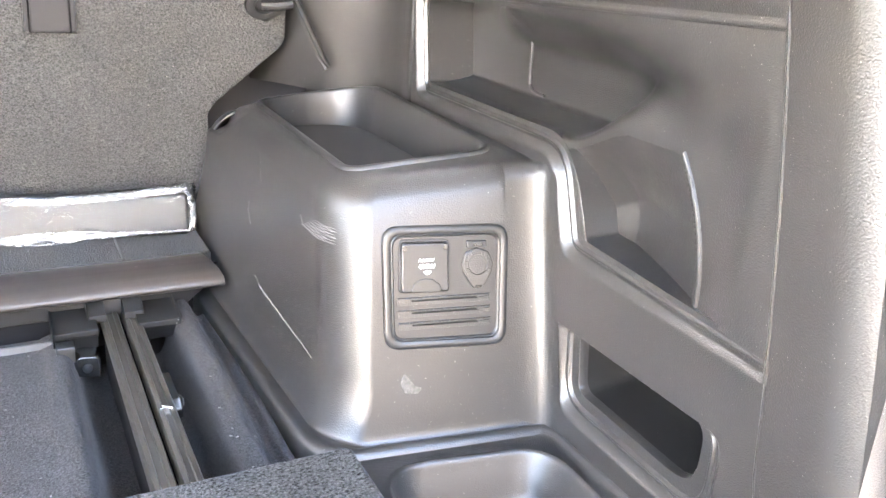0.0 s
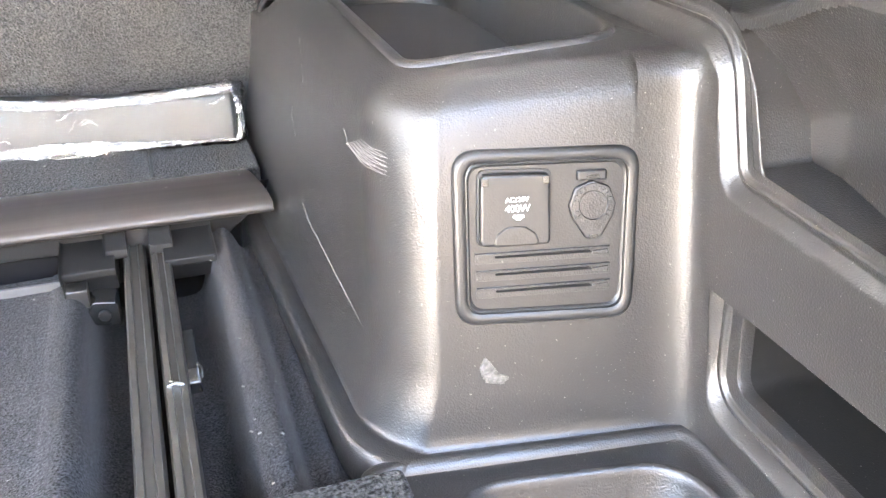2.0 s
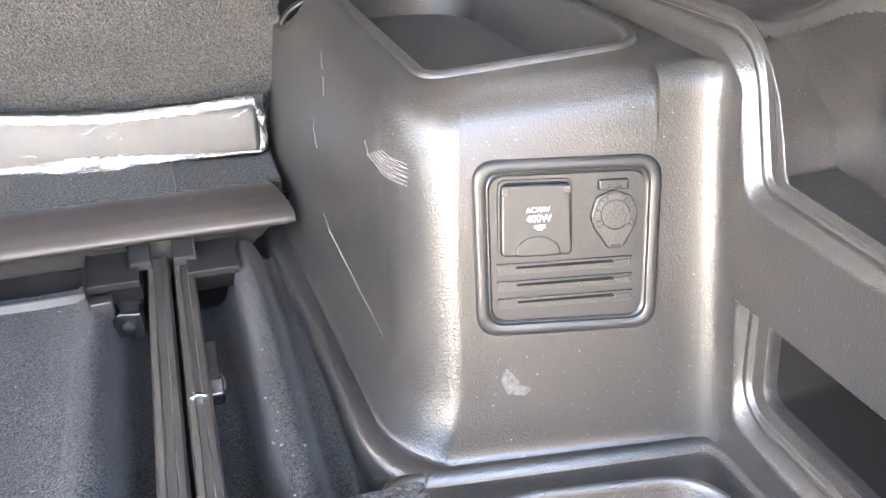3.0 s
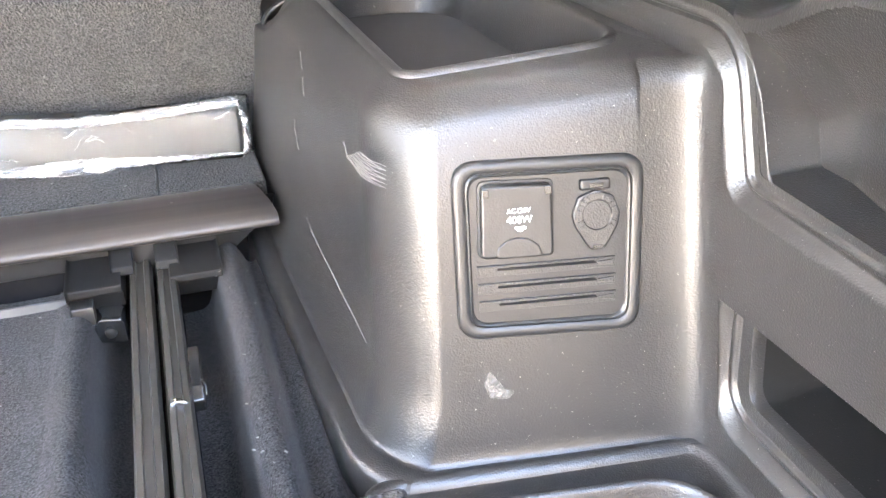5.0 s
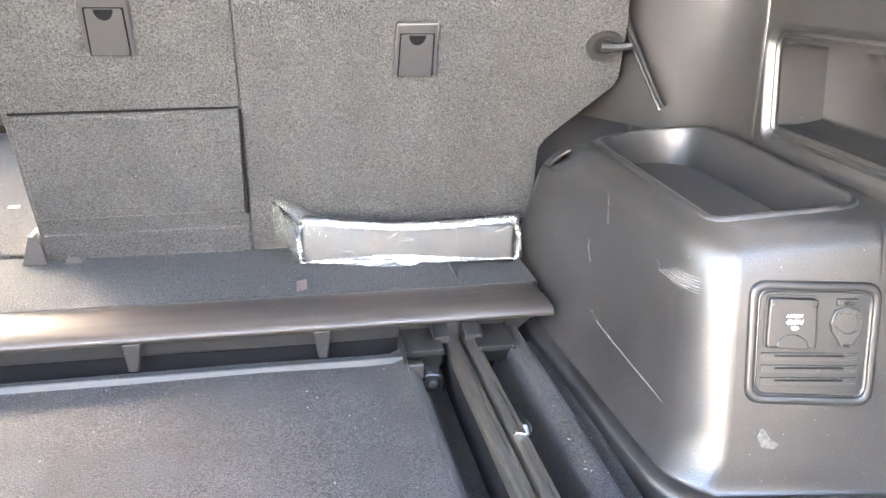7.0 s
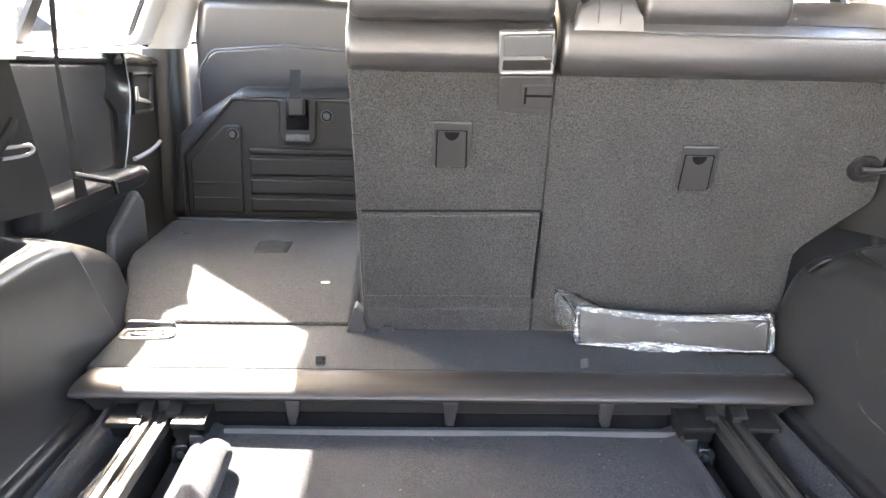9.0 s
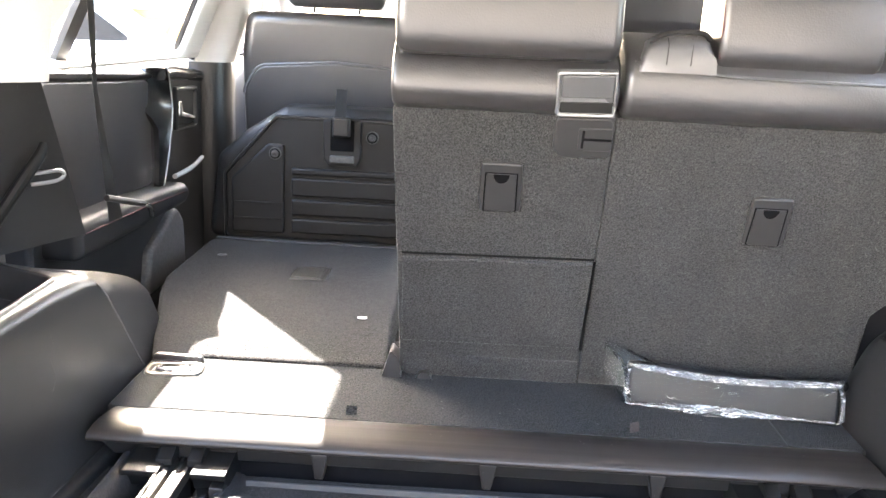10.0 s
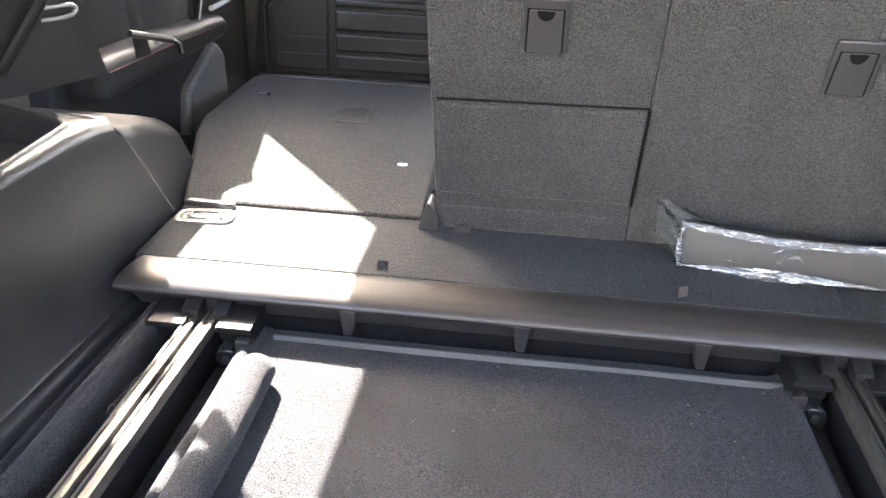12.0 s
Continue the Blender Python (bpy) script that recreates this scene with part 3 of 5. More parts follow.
shelf = solo("floor_panel", bm, FLOOR_CARPET, "dark carpeted floor panel in front of the strip", kind="structure")
for x in (-0.452, 0.446):
    bm = B()
    box(bm, x - 0.0012, x + 0.0012, 0.07, 0.26, 0.010, 0.0130, edge=0.0004, r=0.0004)
    solo("trim_seam", bm, PLASTIC_DARK, "dark seam in the carpet panel", kind="structure")


def tie_down(x, y, a):
    td = thing("tie_down_ring", "chrome tie-down ring in a recessed plastic cup", "tie-down", "tie-down rings")
    put = lambda u, v, w: (x + u * math.cos(a) - v * math.sin(a), y + u * math.sin(a) + v * math.cos(a), 0.0125 + w)
    bm = B()
    o = rect(-0.047, 0.047, -0.026, 0.026)
    rings = []
    for d, w in ((0, 0.0), (0.001, 0.003), (0.005, 0.0042), (0.009, 0.003), (0.011, 0.0006)):
        rings.append([put(u, v, w) for u, v in rounded(inset(o, d), 0.018 - d * 0.8, 6)])
    loft(bm, rings)
    part("bezel", bm, ALU, td, "pale grey plastic bezel")
    bm = B()
    loft(bm, [[put(u, v, 0.0007) for u, v in rounded(inset(o, 0.0105), 0.01, 6)]], cap1=True)
    part("cup", bm, PLASTIC_DARK, td)
    bm = B()
    tube(bm, [put(-0.022, 0.008, 0.004), put(-0.026, -0.006, 0.004), put(-0.014, -0.010, 0.0045), put(0.014, -0.010, 0.0045), put(0.026, -0.006, 0.004), put(0.022, 0.008, 0.004)], 0.003)
    part("ring", bm, CHROME, td)
    return td


tie_down(-0.507, 0.209, 0.12)
tie_down(0.504, 0.190, 0.05)

for name, x, y, mat, label in (("cloth_tag", 0.225, 0.083, REDTAG, "small brown red cloth tag on the carpet edge"),
                               ("cloth_tag", -0.197, 0.082, FLOOR_CARPET, "small black cloth tag standing at the strip")):
    bm = B()
    t = 0.5 if mat is REDTAG else 0.05
    slab(bm, rect(-0.008, 0.008, 0, 0.016), 0.001, 0, 0.0016, lambda u, v, w: (x + u * math.cos(t) + w * math.sin(t), y + u * math.sin(t) - w * math.cos(t) + v * 0.5, 0.011 + v * 0.86), edge=0.0006)
    solo(name, bm, mat, label, "tag", group="cloth tags")


# ---- wheel well trims ----
def well_top(y, s=1, x=0.62):
    """Height of the trim's top, rising outwards; along the car the left one falls off later."""
    drop = (1.15 + 3.2 * (1 - step(0.588, 0.612, x))) * max(0.0, y) ** 2 if s > 0 else 1.6 * max(0.0, y) ** 2
    return 0.2195 - drop + 0.03 * min(0.0, y) + 0.104 * (x - 0.62)


def well_corners(z, d, rear=0.0, s=1, e=0.0):
    """Corners of the well at the height z, counter-clockwise; its inner foot grown by d in front
    and by e behind, its rear by rear."""
    front = max(0.113, 0.213 - 0.68 * max(0, z)) if s > 0 else 0.232 - 0.73 * max(0, z)
    return [(0.585 + 0.05 * z - e, -0.3634 + 0.22 * z - rear), (0.803, -0.398 + 0.22 * z - rear), (0.803, front), (0.562 + 0.05 * z - d, front)]


def well_loop(c, cut):
    """Loop round the well: a wide arc from its inner side that meets the rear face in a crease."""
    q = Vector(c[0])
    a, b = (Vector(c[3]) - q).normalized(), (Vector(c[1]) - q).normalized()
    out = []
    for i in range(9):
        f = math.radians(56) * i / 8
        p = q + b * cut * (1 - math.cos(f)) + a * cut * (math.sin(math.radians(56)) - math.sin(f))
        out.append((p.x, p.y))
    rear, inner = Vector(c[1]), Vector(c[3])
    tail = [Vector(out[-1]).lerp(rear, k) for k in (0.02, 0.10, 0.30, 0.60, 0.85, 0.95, 0.98, 0.995, 1.0)]
    side = [inner.lerp(Vector(out[0]), k) for k in (0.0, 0.01, 0.03, 0.10, 0.30, 0.60, 0.88, 0.96, 0.99)]
    return out + [(p.x, p.y) for p in tail] + rounded(c, 0.003, 8)[18:27] + [(p.x, p.y) for p in side]


BIN = [(0.627, -0.267), (0.777, -0.284), (0.777, 0.088), (0.621, 0.082)]
BIN_R = [0.016, 0.026, 0.095, 0.085]
BIN_LEFT = [(0.607, -0.267), (0.777, -0.284), (0.777, 0.072), (0.607, 0.020)]
BIN_LEFT_R = [0.014, 0.026, 0.06, 0.016]


def wheel_well(s, label):
    well = thing("wheel_well_trim", label, "wheel well trim", "wheel well trims")
    loop, loop_r = (BIN, BIN_R) if s > 0 else (BIN_LEFT, BIN_LEFT_R)
    rings = []
    for z, d, rear in ((-0.12, 0.036, 0.014), (-0.060, 0.0355, 0.014), (-0.044, 0.035, 0.013), (-0.040, 0.034, 0.012), (-0.0372, 0.0315, 0.010), (-0.0358, 0.028, 0.008),
                       (-0.0355, 0.023, 0.006), (-0.0362, 0.018, 0.004), (-0.0368, 0.0155, 0.0025), (-0.0355, 0.0138, 0.0012), (-0.033, 0.0125, 0.0004), (-0.028, 0.0105, 0), (-0.021, 0.008, 0),
                       (-0.013, 0.0055, 0), (-0.005, 0.0032, 0), (0.003, 0.0015, 0), (0.012, 0.0004, 0), (0.022, 0, 0), (0.044, 0, 0), (0.08, 0, 0), (0.12, 0, 0), (0.17, 0, 0)):
        e = 0.85 * d
        rings.append([(s * x, y, z) for x, y in well_loop(well_corners(z, d, rear, s, e), 0.070)])
    lift = 0.031 if s > 0 else 0.018
    for i in range(1, 8):
        a = i / 7 * math.pi / 2
        d, w = lift * (1 - math.cos(a)), -lift * (1 - math.sin(a))
        z0 = 0.20
        c = well_corners(z0, 0, 0, s)
        c = [(c[0][0] + d, c[0][1] + d), (c[1][0], c[1][1] + d), c[2], (c[3][0] + d, c[3][1])]
        rings.append([(s * x, y, max(0.172, well_top(y, s, x) + w)) for x, y in well_loop(c, 0.070 - 0.4 * d)])
    for d, w in ((-0.009, 0.0), (-0.0082, 0.0024), (-0.006, 0.0036), (-0.003, 0.0036), (-0.001, 0.0024), (0.0, 0.0), (0.002, -0.010), (0.005, -0.036), (0.007, -0.060)):
        ring = rounded(inset(loop, d), [max(0.004, r - d) for r in loop_r], 8)
        rings.append([(s * x, y, well_top(y, s, x) + w) for x, y in ring])
    bm = B()
    loft(bm, rings)
    body = part("body", bm, PLASTIC, well, angle=50)
    for ed in body.data.edges:
        if ed.vertices[0] % 36 == 8 and ed.vertices[1] % 36 == 8 and max(ed.vertices) < 22 * 36:
            ed.use_edge_sharp = True
    bm = B()
    loft(bm, [[(s * x, y, 0.1785) for x, y in rounded(inset(loop, 0.003), [max(0.004, r) for r in loop_r], 8)]], cap1=True)
    part("bin_floor", bm, MAT, well, "dull grey bin floor")
    bm = B()
    edge = [(s * x, y, 0.1788) for x, y in rounded(inset(loop, 0.0050), [max(0.004, r) for r in loop_r], 8)]
    tube(bm, edge + edge[:1], 0.0011, 5)
    part("bin_floor_edge", bm, PLASTIC, well)
    bm = B()
    rings = []
    steps = [(z, 0.0, 0.0) for z in (-0.06, -0.02, 0.03, 0.08, 0.13, 0.18)]
    steps += [(0.0, 0.022 * (1 - math.cos(a)), 0.230 - 0.022 * (1 - math.sin(a))) for a in [math.pi / 2 * i / 6 for i in range(7)]]
    for z, d, zz in steps:
        h = zz if zz else z
        yf = lambda x: -0.336 - 0.16 * (x - 0.639) + 0.22 * (min(h, 0.2) - 0.163) + d
        p0, c, p1 = Vector((0.760, yf(0.760) - 0.0003)), Vector((0.7993, yf(0.7993) - 0.0003)), Vector((0.7995, yf(0.80) - 0.026))
        ctl = [p0, p0.lerp(c, 0.42), p0.lerp(c, 0.80), c.lerp(p1, 0.20), c.lerp(p1, 0.58), p1]
        row = []
        for i in range(17):
            q, t = ctl, i / 16
            while len(q) > 1:
                q = [q[k].lerp(q[k + 1], t) for k in range(len(q) - 1)]
            row.append((s * q[0].x, q[0].y, h))
        rings.append(row)
    loft(bm, rings, closed=False)
    part("corner_fillet", bm, PLASTIC, well, angle=60)
    # scuffs with shapes of their own, a hair proud of the wall
    marks = [((-0.102, 0.193), (-0.106, 0.180), 0.0010), ((-0.107, 0.173), (-0.111, 0.158), 0.0008), ((-0.070, 0.124), (-0.066, 0.112), 0.0007), ((-0.066, 0.114), (-0.078, 0.098), 0.0011),
             ((-0.098, 0.0392), (-0.122, 0.0310), 0.0022), ((-0.117, 0.0318), (-0.170, 0.0275), 0.0015), ((-0.160, 0.0283), (-0.290, 0.0195), 0.0011),
             ((-0.233, 0.158), (-0.243, 0.149), 0.0010),
             *[((-0.238 - 0.0034 * i, 0.1490 + 0.0015 * i), (-0.302 - 0.0026 * ((i * 5) % 7), 0.1484 + 0.0015 * i - 0.0006 * (i % 2)), 0.0003 + 0.0002 * (i % 3)) for i in range(11)]]
    if s < 0:
        marks = [((-0.052, 0.128), (-0.044, 0.102), 0.0011), ((-0.044, 0.102), (-0.056, 0.086), 0.0008), ((-0.048, 0.165), (-0.044, 0.150), 0.0009), ((-0.24, 0.06), (-0.25, 0.052), 0.0012)]
    for (y0, z0), (y1, z1), wd in marks:
        bm = B()
        q = []
        for t in [i / 12 for i in range(13)]:
            y, z = y0 + (y1 - y0) * t, z0 + (z1 - z0) * t + 0.0004 * math.sin(t * 9 + y0 * 900)
            h = wd * (0.12 + 0.88 * math.sin(math.pi * t)) * (0.8 + 0.5 * noise.noise((y * 300, z * 300, 2)))
            front = well_corners(z, 0, 0, s)[2][1]
            xw = 0.562 + 0.05 * z + 0.023 * (front - y) / (front + 0.3634 - 0.22 * z)
            xw -= 0.16 * max(0.0, 0.014 - z)
            bend = min(0.829, max(0.0, 0.829 - (y + 0.3634 - 0.22 * z) / 0.07))
            xw += 0.07 * (1 - math.sqrt(1 - bend * bend))
            q.append([(s * (xw - 0.0006), y, z - h), (s * (xw - 0.0010), y, z), (s * (xw - 0.0006), y, z + h)])
        loft(bm, q, closed=False)
        part("scuff_mark", bm, SCRATCH, well, "pale scuff on the plastic")
    if s > 0:
        bm = B()
        slab(bm, [(0.646, 0.020), (0.650, 0.010), (0.662, 0.008), (0.668, 0.013), (0.660, 0.016), (0.654, 0.025), (0.650, 0.030)], 0.002, -0.001, 0.0008,
             lambda u, v, w: (u, -0.336 - 0.16 * (u - 0.639) + 0.22 * (v - 0.163) - w, v), edge=0.0004)
        part("smudge", bm, RUB, well, "pale smudge on the plastic")
    return well


wheel_well(1, "grey moulded plastic wheel well trim with open bin and scuffs")
wheel_well(-1, "dark grey moulded plastic wheel well trim with open bin")


def front_cover(s):
    cover = thing("wheel_arch_cover", "smooth dark plastic cover in front of the wheel well", "wheel arch cover", "wheel arch covers")
    bm = B()
    rings = []
    for t in range(19):
        f = t / 18
        foot = 0.220 + 0.020 * f if s > 0 else 0.229 + 0.190 * f
        crown = 0.078 + 0.119 * f if s > 0 else 0.082 + 0.255 * f
        out = 0.012 * f * f if s > 0 else 0.036 * f
        top = 0.202 - 0.118 * f ** 2.2 if s > 0 else 0.2075 - 0.078 * f ** 1.2
        base = 0.5685 if s > 0 else 0.5635
        r = min(0.032 if s > 0 else 0.042, max(0.006, top * 0.5 + 0.012))
        ring = []
        for g in range(18):
            if g < 6:
                z = -0.04 + (top - r + 0.04) * g / 5
                x = base + out + 0.05 * max(0, z)
            elif g < 15:
                a = (g - 5) / 9 * math.pi / 2
                z = top - r + r * math.sin(a)
                x = base + out + 0.05 * max(0, z) + r * (1 - math.cos(a))
            else:
                z = top
                x = base + r + out + 0.05 * top + (0.014 if s > 0 else 0.055) * (g - 14)
            ring.append((s * x, foot + (crown - foot) * min(1, max(0, z) / max(0.02, top)), z))
        rings.append(ring)
    rings.append([(x, y + 0.012, min(z, -0.03)) for x, y, z in rings[-1]])
    loft(bm, rings, closed=False)
    thick(part("shell", bm, PLASTIC_SMOOTH, cover, angle=60), 0.003)
    if s > 0:
        return cover
    bm = B()
    tube(bm, [(p[0] - s * 0.0005, p[1] - 0.002, p[2] + 0.004) for p in rings[0]], 0.0016, 6)
    part("seam", bm, PALE_PLASTIC, cover, "pale seam edge")
    return cover


front_cover(-1)
front_cover(1)


# ---- pillar trims ----
def pillar_trim(s):
    p = thing("pillar_trim", "grey moulded plastic pillar trim with a slotted strap guide", "pillar trim", "pillar trims")
    low = [(0.81, -0.046), (0.8005, -0.042), (0.800, -0.012), (0.798, 0.010), (0.793, 0.052), (0.779, 0.084), (0.759, 0.101), (0.739, 0.120), (0.702, 0.190), (0.668, 0.248), (0.676, 0.260), (0.79, 0.27)]
    high = [(0.81, -0.034), (0.798, -0.030), (0.795, -0.016), (0.789, 0.000), (0.774, 0.018), (0.750, 0.038), (0.732, 0.058), (0.708, 0.092), (0.678, 0.126), (0.660, 0.142), (0.671, 0.152), (0.79, 0.158)]
    if s < 0:
        low = low[:8] + [(0.700, 0.225), (0.676, 0.290), (0.686, 0.304), (0.79, 0.31)]
        high = high[:8] + [(0.690, 0.113), (0.670, 0.140), (0.679, 0.151), (0.79, 0.156)]
    lo, hi = curve_pts([Vector((*q, 0)) for q in low], 4), curve_pts([Vector((*q, 0)) for q in high], 4)
    bm = B()
    loft(bm, [[(s * (a.x + (b.x - a.x) * t), a.y + (b.y - a.y) * t, 0.16 + 0.315 * t) for a, b in zip(lo, hi)] for t in (0.185, 0.27, 0.4, 0.6, 0.8, 1)], closed=False)
    part("lower_cover", bm, PLASTIC, p, angle=60)
    bm = B()
    top = [(x - 0.012, y) for x, y in high]
    tp = curve_pts([Vector((*q, 0)) for q in top], 4)
    loft(bm, [[(s * (a.x - 0.05 * t), a.y - 0.03 * t * (1 if a.y > 0.05 else 0), 0.475 + 0.32 * t) for a in (hi if t < 0 else tp)] for t in (0, 0.5, 1)], closed=False)
    part("upper_cover", bm, BEIGE, p, "light beige upper pillar cover", angle=60)
    # slotted strap guide: a raised slanting bar with a groove beside it
    a, b = Vector((0.735, 0.080, 0.258)), Vector((0.690, 0.134, 0.376))
    if s < 0:
        b = Vector((0.668, 0.143, 0.386))
    bm = B()
    tube(bm, [(s * (a.x - 0.004), a.y, a.z), *[(s * (a.x + (b.x - a.x) * t - 0.007), a.y + (b.y - a.y) * t, a.z + (b.z - a.z) * t) for t in (0.1, 0.5, 0.9)], (s * (b.x - 0.002), b.y, b.z)], [0.003, 0.0045, 0.0045, 0.0045, 0.003] if s > 0 else [0.005, 0.009, 0.009, 0.009, 0.006], 10)
    part("strap_guide", bm, BLACK_AND_SHADE, p)
    bm = B()
    tube(bm, [(s * (a.x + (b.x - a.x) * t - 0.001), a.y + (b.y - a.y) * t + 0.012, a.z + (b.z - a.z) * t - 0.012) for t in (0.05, 0.95)], 0.004, 8)
    part("strap_slot", bm, PLASTIC_DARK, p)
    if s > 0:
        # Added black sheet: blocks a light leak where the gap lies in shade.
        bm = B()
        box(bm, 0.565, 0.80, 0.272, 0.282, -0.06, 0.42)
        part("gap_filler", bm, PLASTIC_DARK, p, "black sheet added to close the shaded gap beside the seat")
        return p
    bm = B()
    hook = [(0.688, 0.140, 0.340), (0.672, 0.158, 0.341), (0.662, 0.176, 0.341), (0.658, 0.183, 0.334), (0.662, 0.176, 0.327), (0.672, 0.158, 0.325), (0.688, 0.140, 0.324)]
    tube(bm, curve_pts([Vector((s * x, y, z)) for x, y, z in hook], 4), 0.0030, 8)
    part("strap_hook", bm, SATIN, p, "pale grey plastic strap hook")
    return p


pillar_trim(1)
pillar_trim(-1)


# ---- side trims behind the wells ----
UPPER = [(-0.048, 0.371), (-0.066, 0.2535), (-0.376, 0.2535), (-0.408, 0.1625), (-0.715, 0.1535), (-0.715, 0.30), (-0.70, 0.395)]
UPPER_R = [0.022, 0.014, 0.050, 0.014, 0.004, 0.02, 0.02]
POCKET_EDGE = ((0.150, 0.428), (0.179, 0.4182), (0.1985, 0.4104), (0.2177, 0.4017), (0.2357, 0.389), (0.2471, 0.3696), (0.2515, 0.339), (0.256, 0.30))


def fade(y, z):
    """The recess runs out into the plain panel towards the rear and the upper rear."""
    return (1 - step(0.570, 0.624, -y)) * (1 - step(0.16, 0.36, -y) * step(0.30, 0.36, z))


def ridge(y):
    return 0.257 + 0.033 * step(0.37, 0.47, -y)


def recess_depth(y, z):
    """Depth of the upper recess: a shelf under a back panel."""
    back = 0.062 * step(0.0, 0.014 + 0.03 * step(0.36, 0.45, -y), z - ridge(y)) * (1 - step(0.38, 0.56, -y)) * (1 - step(0.12, 0.25, -y) * step(0.32, 0.378, z))
    return 0.0095 * fade(y, z) + back


def pocket_left(z):
    """Front edge of the pocket in the recess, as a distance behind the origin."""
    left = POCKET_EDGE[-1][1]
    for (z0, u0), (z1, u1) in zip(POCKET_EDGE, POCKET_EDGE[1:]):
        if z < z1:
            left = u0 + (u1 - u0) * max(0.0, (z - z0) / (z1 - z0))
            break
    return left


def pocket_right(z):
    return 0.572 - 3.1 * max(0.0, z - 0.17) ** 2


def pocket_base(y):
    return 0.1690 - 0.055 * max(0.0, -y - 0.43)


def pocket_depth(y, z):
    """The pocket is deepest under its front and lower lip and comes out to the rear and the top."""
    rise = max(0.0, min(1.0, (pocket_right(z) + y) / 0.13)) * max(0.0, min(1.0, (ridge(y) - z) / 0.07))
    rise *= step(0.150, 0.166, z)
    return max(0.0095 + 0.045 * rise ** 0.8, recess_depth(y, z) + 0.001 if z > ridge(y) - 0.004 else 0.0)


def lower_loop(d):
    """Outline of the lower pocket, drawn in by d; its upper edge stays nearly plain."""
    return [(-0.4185 - d, 0.0770 - 0.15 * d), (-0.62 + d, 0.0770 - 0.15 * d), (-0.62 + d, -0.0035 + d), (-0.4265 - d, 0.0020 + d)]


def side_trim(s, label):
    t = thing("quarter_trim", label, "side trim", "quarter trims")
    put = lambda u, v, w: (s * (0.800 + w), u, v)
    # the outline runs clockwise, and its third corner turns outwards
    border = lambda d: rounded(inset(UPPER, -d), [max(0.003, r + d if i == 2 else r - d) for i, r in enumerate(UPPER_R)], 12)
    grow = 0.0155
    lower = lambda d: rounded(lower_loop(d), [0.006, 0.02, 0.03, max(0.008, 0.030 - d)], 6)
    bm = B()
    holed_plate(bm, [(-0.75, -0.10), (0.06, -0.10), (0.06, 0.475), (-0.75, 0.475)],
                [border(-grow), lower(-grow)], lambda u, v: put(u, v, 0))
    part("panel", bm, PLASTIC, t)
    # sloped shoulder, flat band, thin bead, then the sunken face
    rims = ((-grow, 0.0), (-0.0142, 0.0002), (-0.0128, 0.0009), (-0.0112, 0.0021), (-0.0068, 0.0076), (-0.0060, 0.0085), (-0.0057, 0.0085), (-0.0028, 0.0078), (-0.0022, 0.0068), (-0.0012, 0.0059),
            (0.0, 0.0059), (0.0010, 0.0066), (0.0018, 0.0080), (0.0024, 0.0091), (0.0030, 0.0095), (0.0034, 0.0095))
    bm = B()
    rings = []
    for d, w in rims + ((0.0080, 0.0095), (0.0082, 0.075)):
        rings.append([put(u, v, w * fade(u, v) if w < 0.02 else w) for u, v in border(d)])
    loft(bm, rings)
    part("recess_border", bm, PLASTIC, t, angle=40)
    edge = border(0.006)

    def inner(u, v):
        hit = False
        for k in range(len(edge)):
            (u0, v0), (u1, v1) = edge[k - 1], edge[k]
            if (v0 > v) != (v1 > v) and u < u0 + (v - v0) / (v1 - v0) * (u1 - u0):
                hit = not hit
        return hit

    bm = B()
    grid = {}
    nu, nv, du, dv = 382, 162, 0.0018, 0.0018
    spot = lambda a, b: (-0.030 - du * a, 0.160 + dv * b)
    keep = [[inner(*spot(a, b)) for b in range(nv + 1)] for a in range(nu + 1)]

    def snapped(y, z):
        """Draw points near the pocket's lip onto it; say whether they lie within the opening."""
        left, base = pocket_left(z), pocket_base(y)
        if abs(-y - left) <= du * 0.51 and base - dv < z < 0.242:
            y = -left
        if abs(z - base) <= dv * 0.51 and left - du < -y < 0.56:
            z = base
        return y, z, -y >= left - 1e-6 and z >= base - 1e-6 and -y <= pocket_right(z) - 0.004 and z <= ridge(y) - 0.006

    for a in range(nu):
        for b in range(nv):
            if any(keep[a + p][b + q] for p in (0, 1) for q in (0, 1)):
                cell = [snapped(*spot(a + p, b + q)) for p, q in ((0, 0), (1, 0), (1, 1), (0, 1))]
                if all(c[2] for c in cell):
                    continue
                vs = []
                for (y, z, _), key in zip(cell, ((a, b), (a + 1, b), (a + 1, b + 1), (a, b + 1))):
                    if key not in grid:
                        grid[key] = bm.verts.new(put(y, z, recess_depth(y, z) + 0.0005))
                    vs.append(grid[key])
                bm.faces.new(vs)
    part("recess_panel", bm, PLASTIC, t, angle=70)
    bm = B()
    rows = []
    for i in range(41):
        z = 0.150 + 0.137 * i / 40
        y0, y1 = pocket_left(z) - 0.035, pocket_right(z) + 0.001
        rows.append([put(-(y0 + (y1 - y0) * j / 40), z, pocket_depth(-(y0 + (y1 - y0) * j / 40), z) + 0.0006) for j in range(41)])
    loft(bm, rows, closed=False)
    part("upper_pocket", bm, PLASTIC, t, angle=60)
    bm = B()
    lip = [(-pocket_left(z), z) for z in (0.2515, 0.2471, 0.242, 0.2357, 0.227, 0.2177, 0.208, 0.1985, 0.188, 0.179)] + [(-0.4215, 0.1722), (-0.4270, pocket_base(-0.43))]
    lip += [(y, pocket_base(y)) for y in (-0.445, -0.48, -0.52, -0.56)]
    tube(bm, curve_pts([Vector(put(y, z, 0.0100)) for y, z in lip], 4), 0.0010, 6)
    part("pocket_lip", bm, PLASTIC, t)
    bm = B()
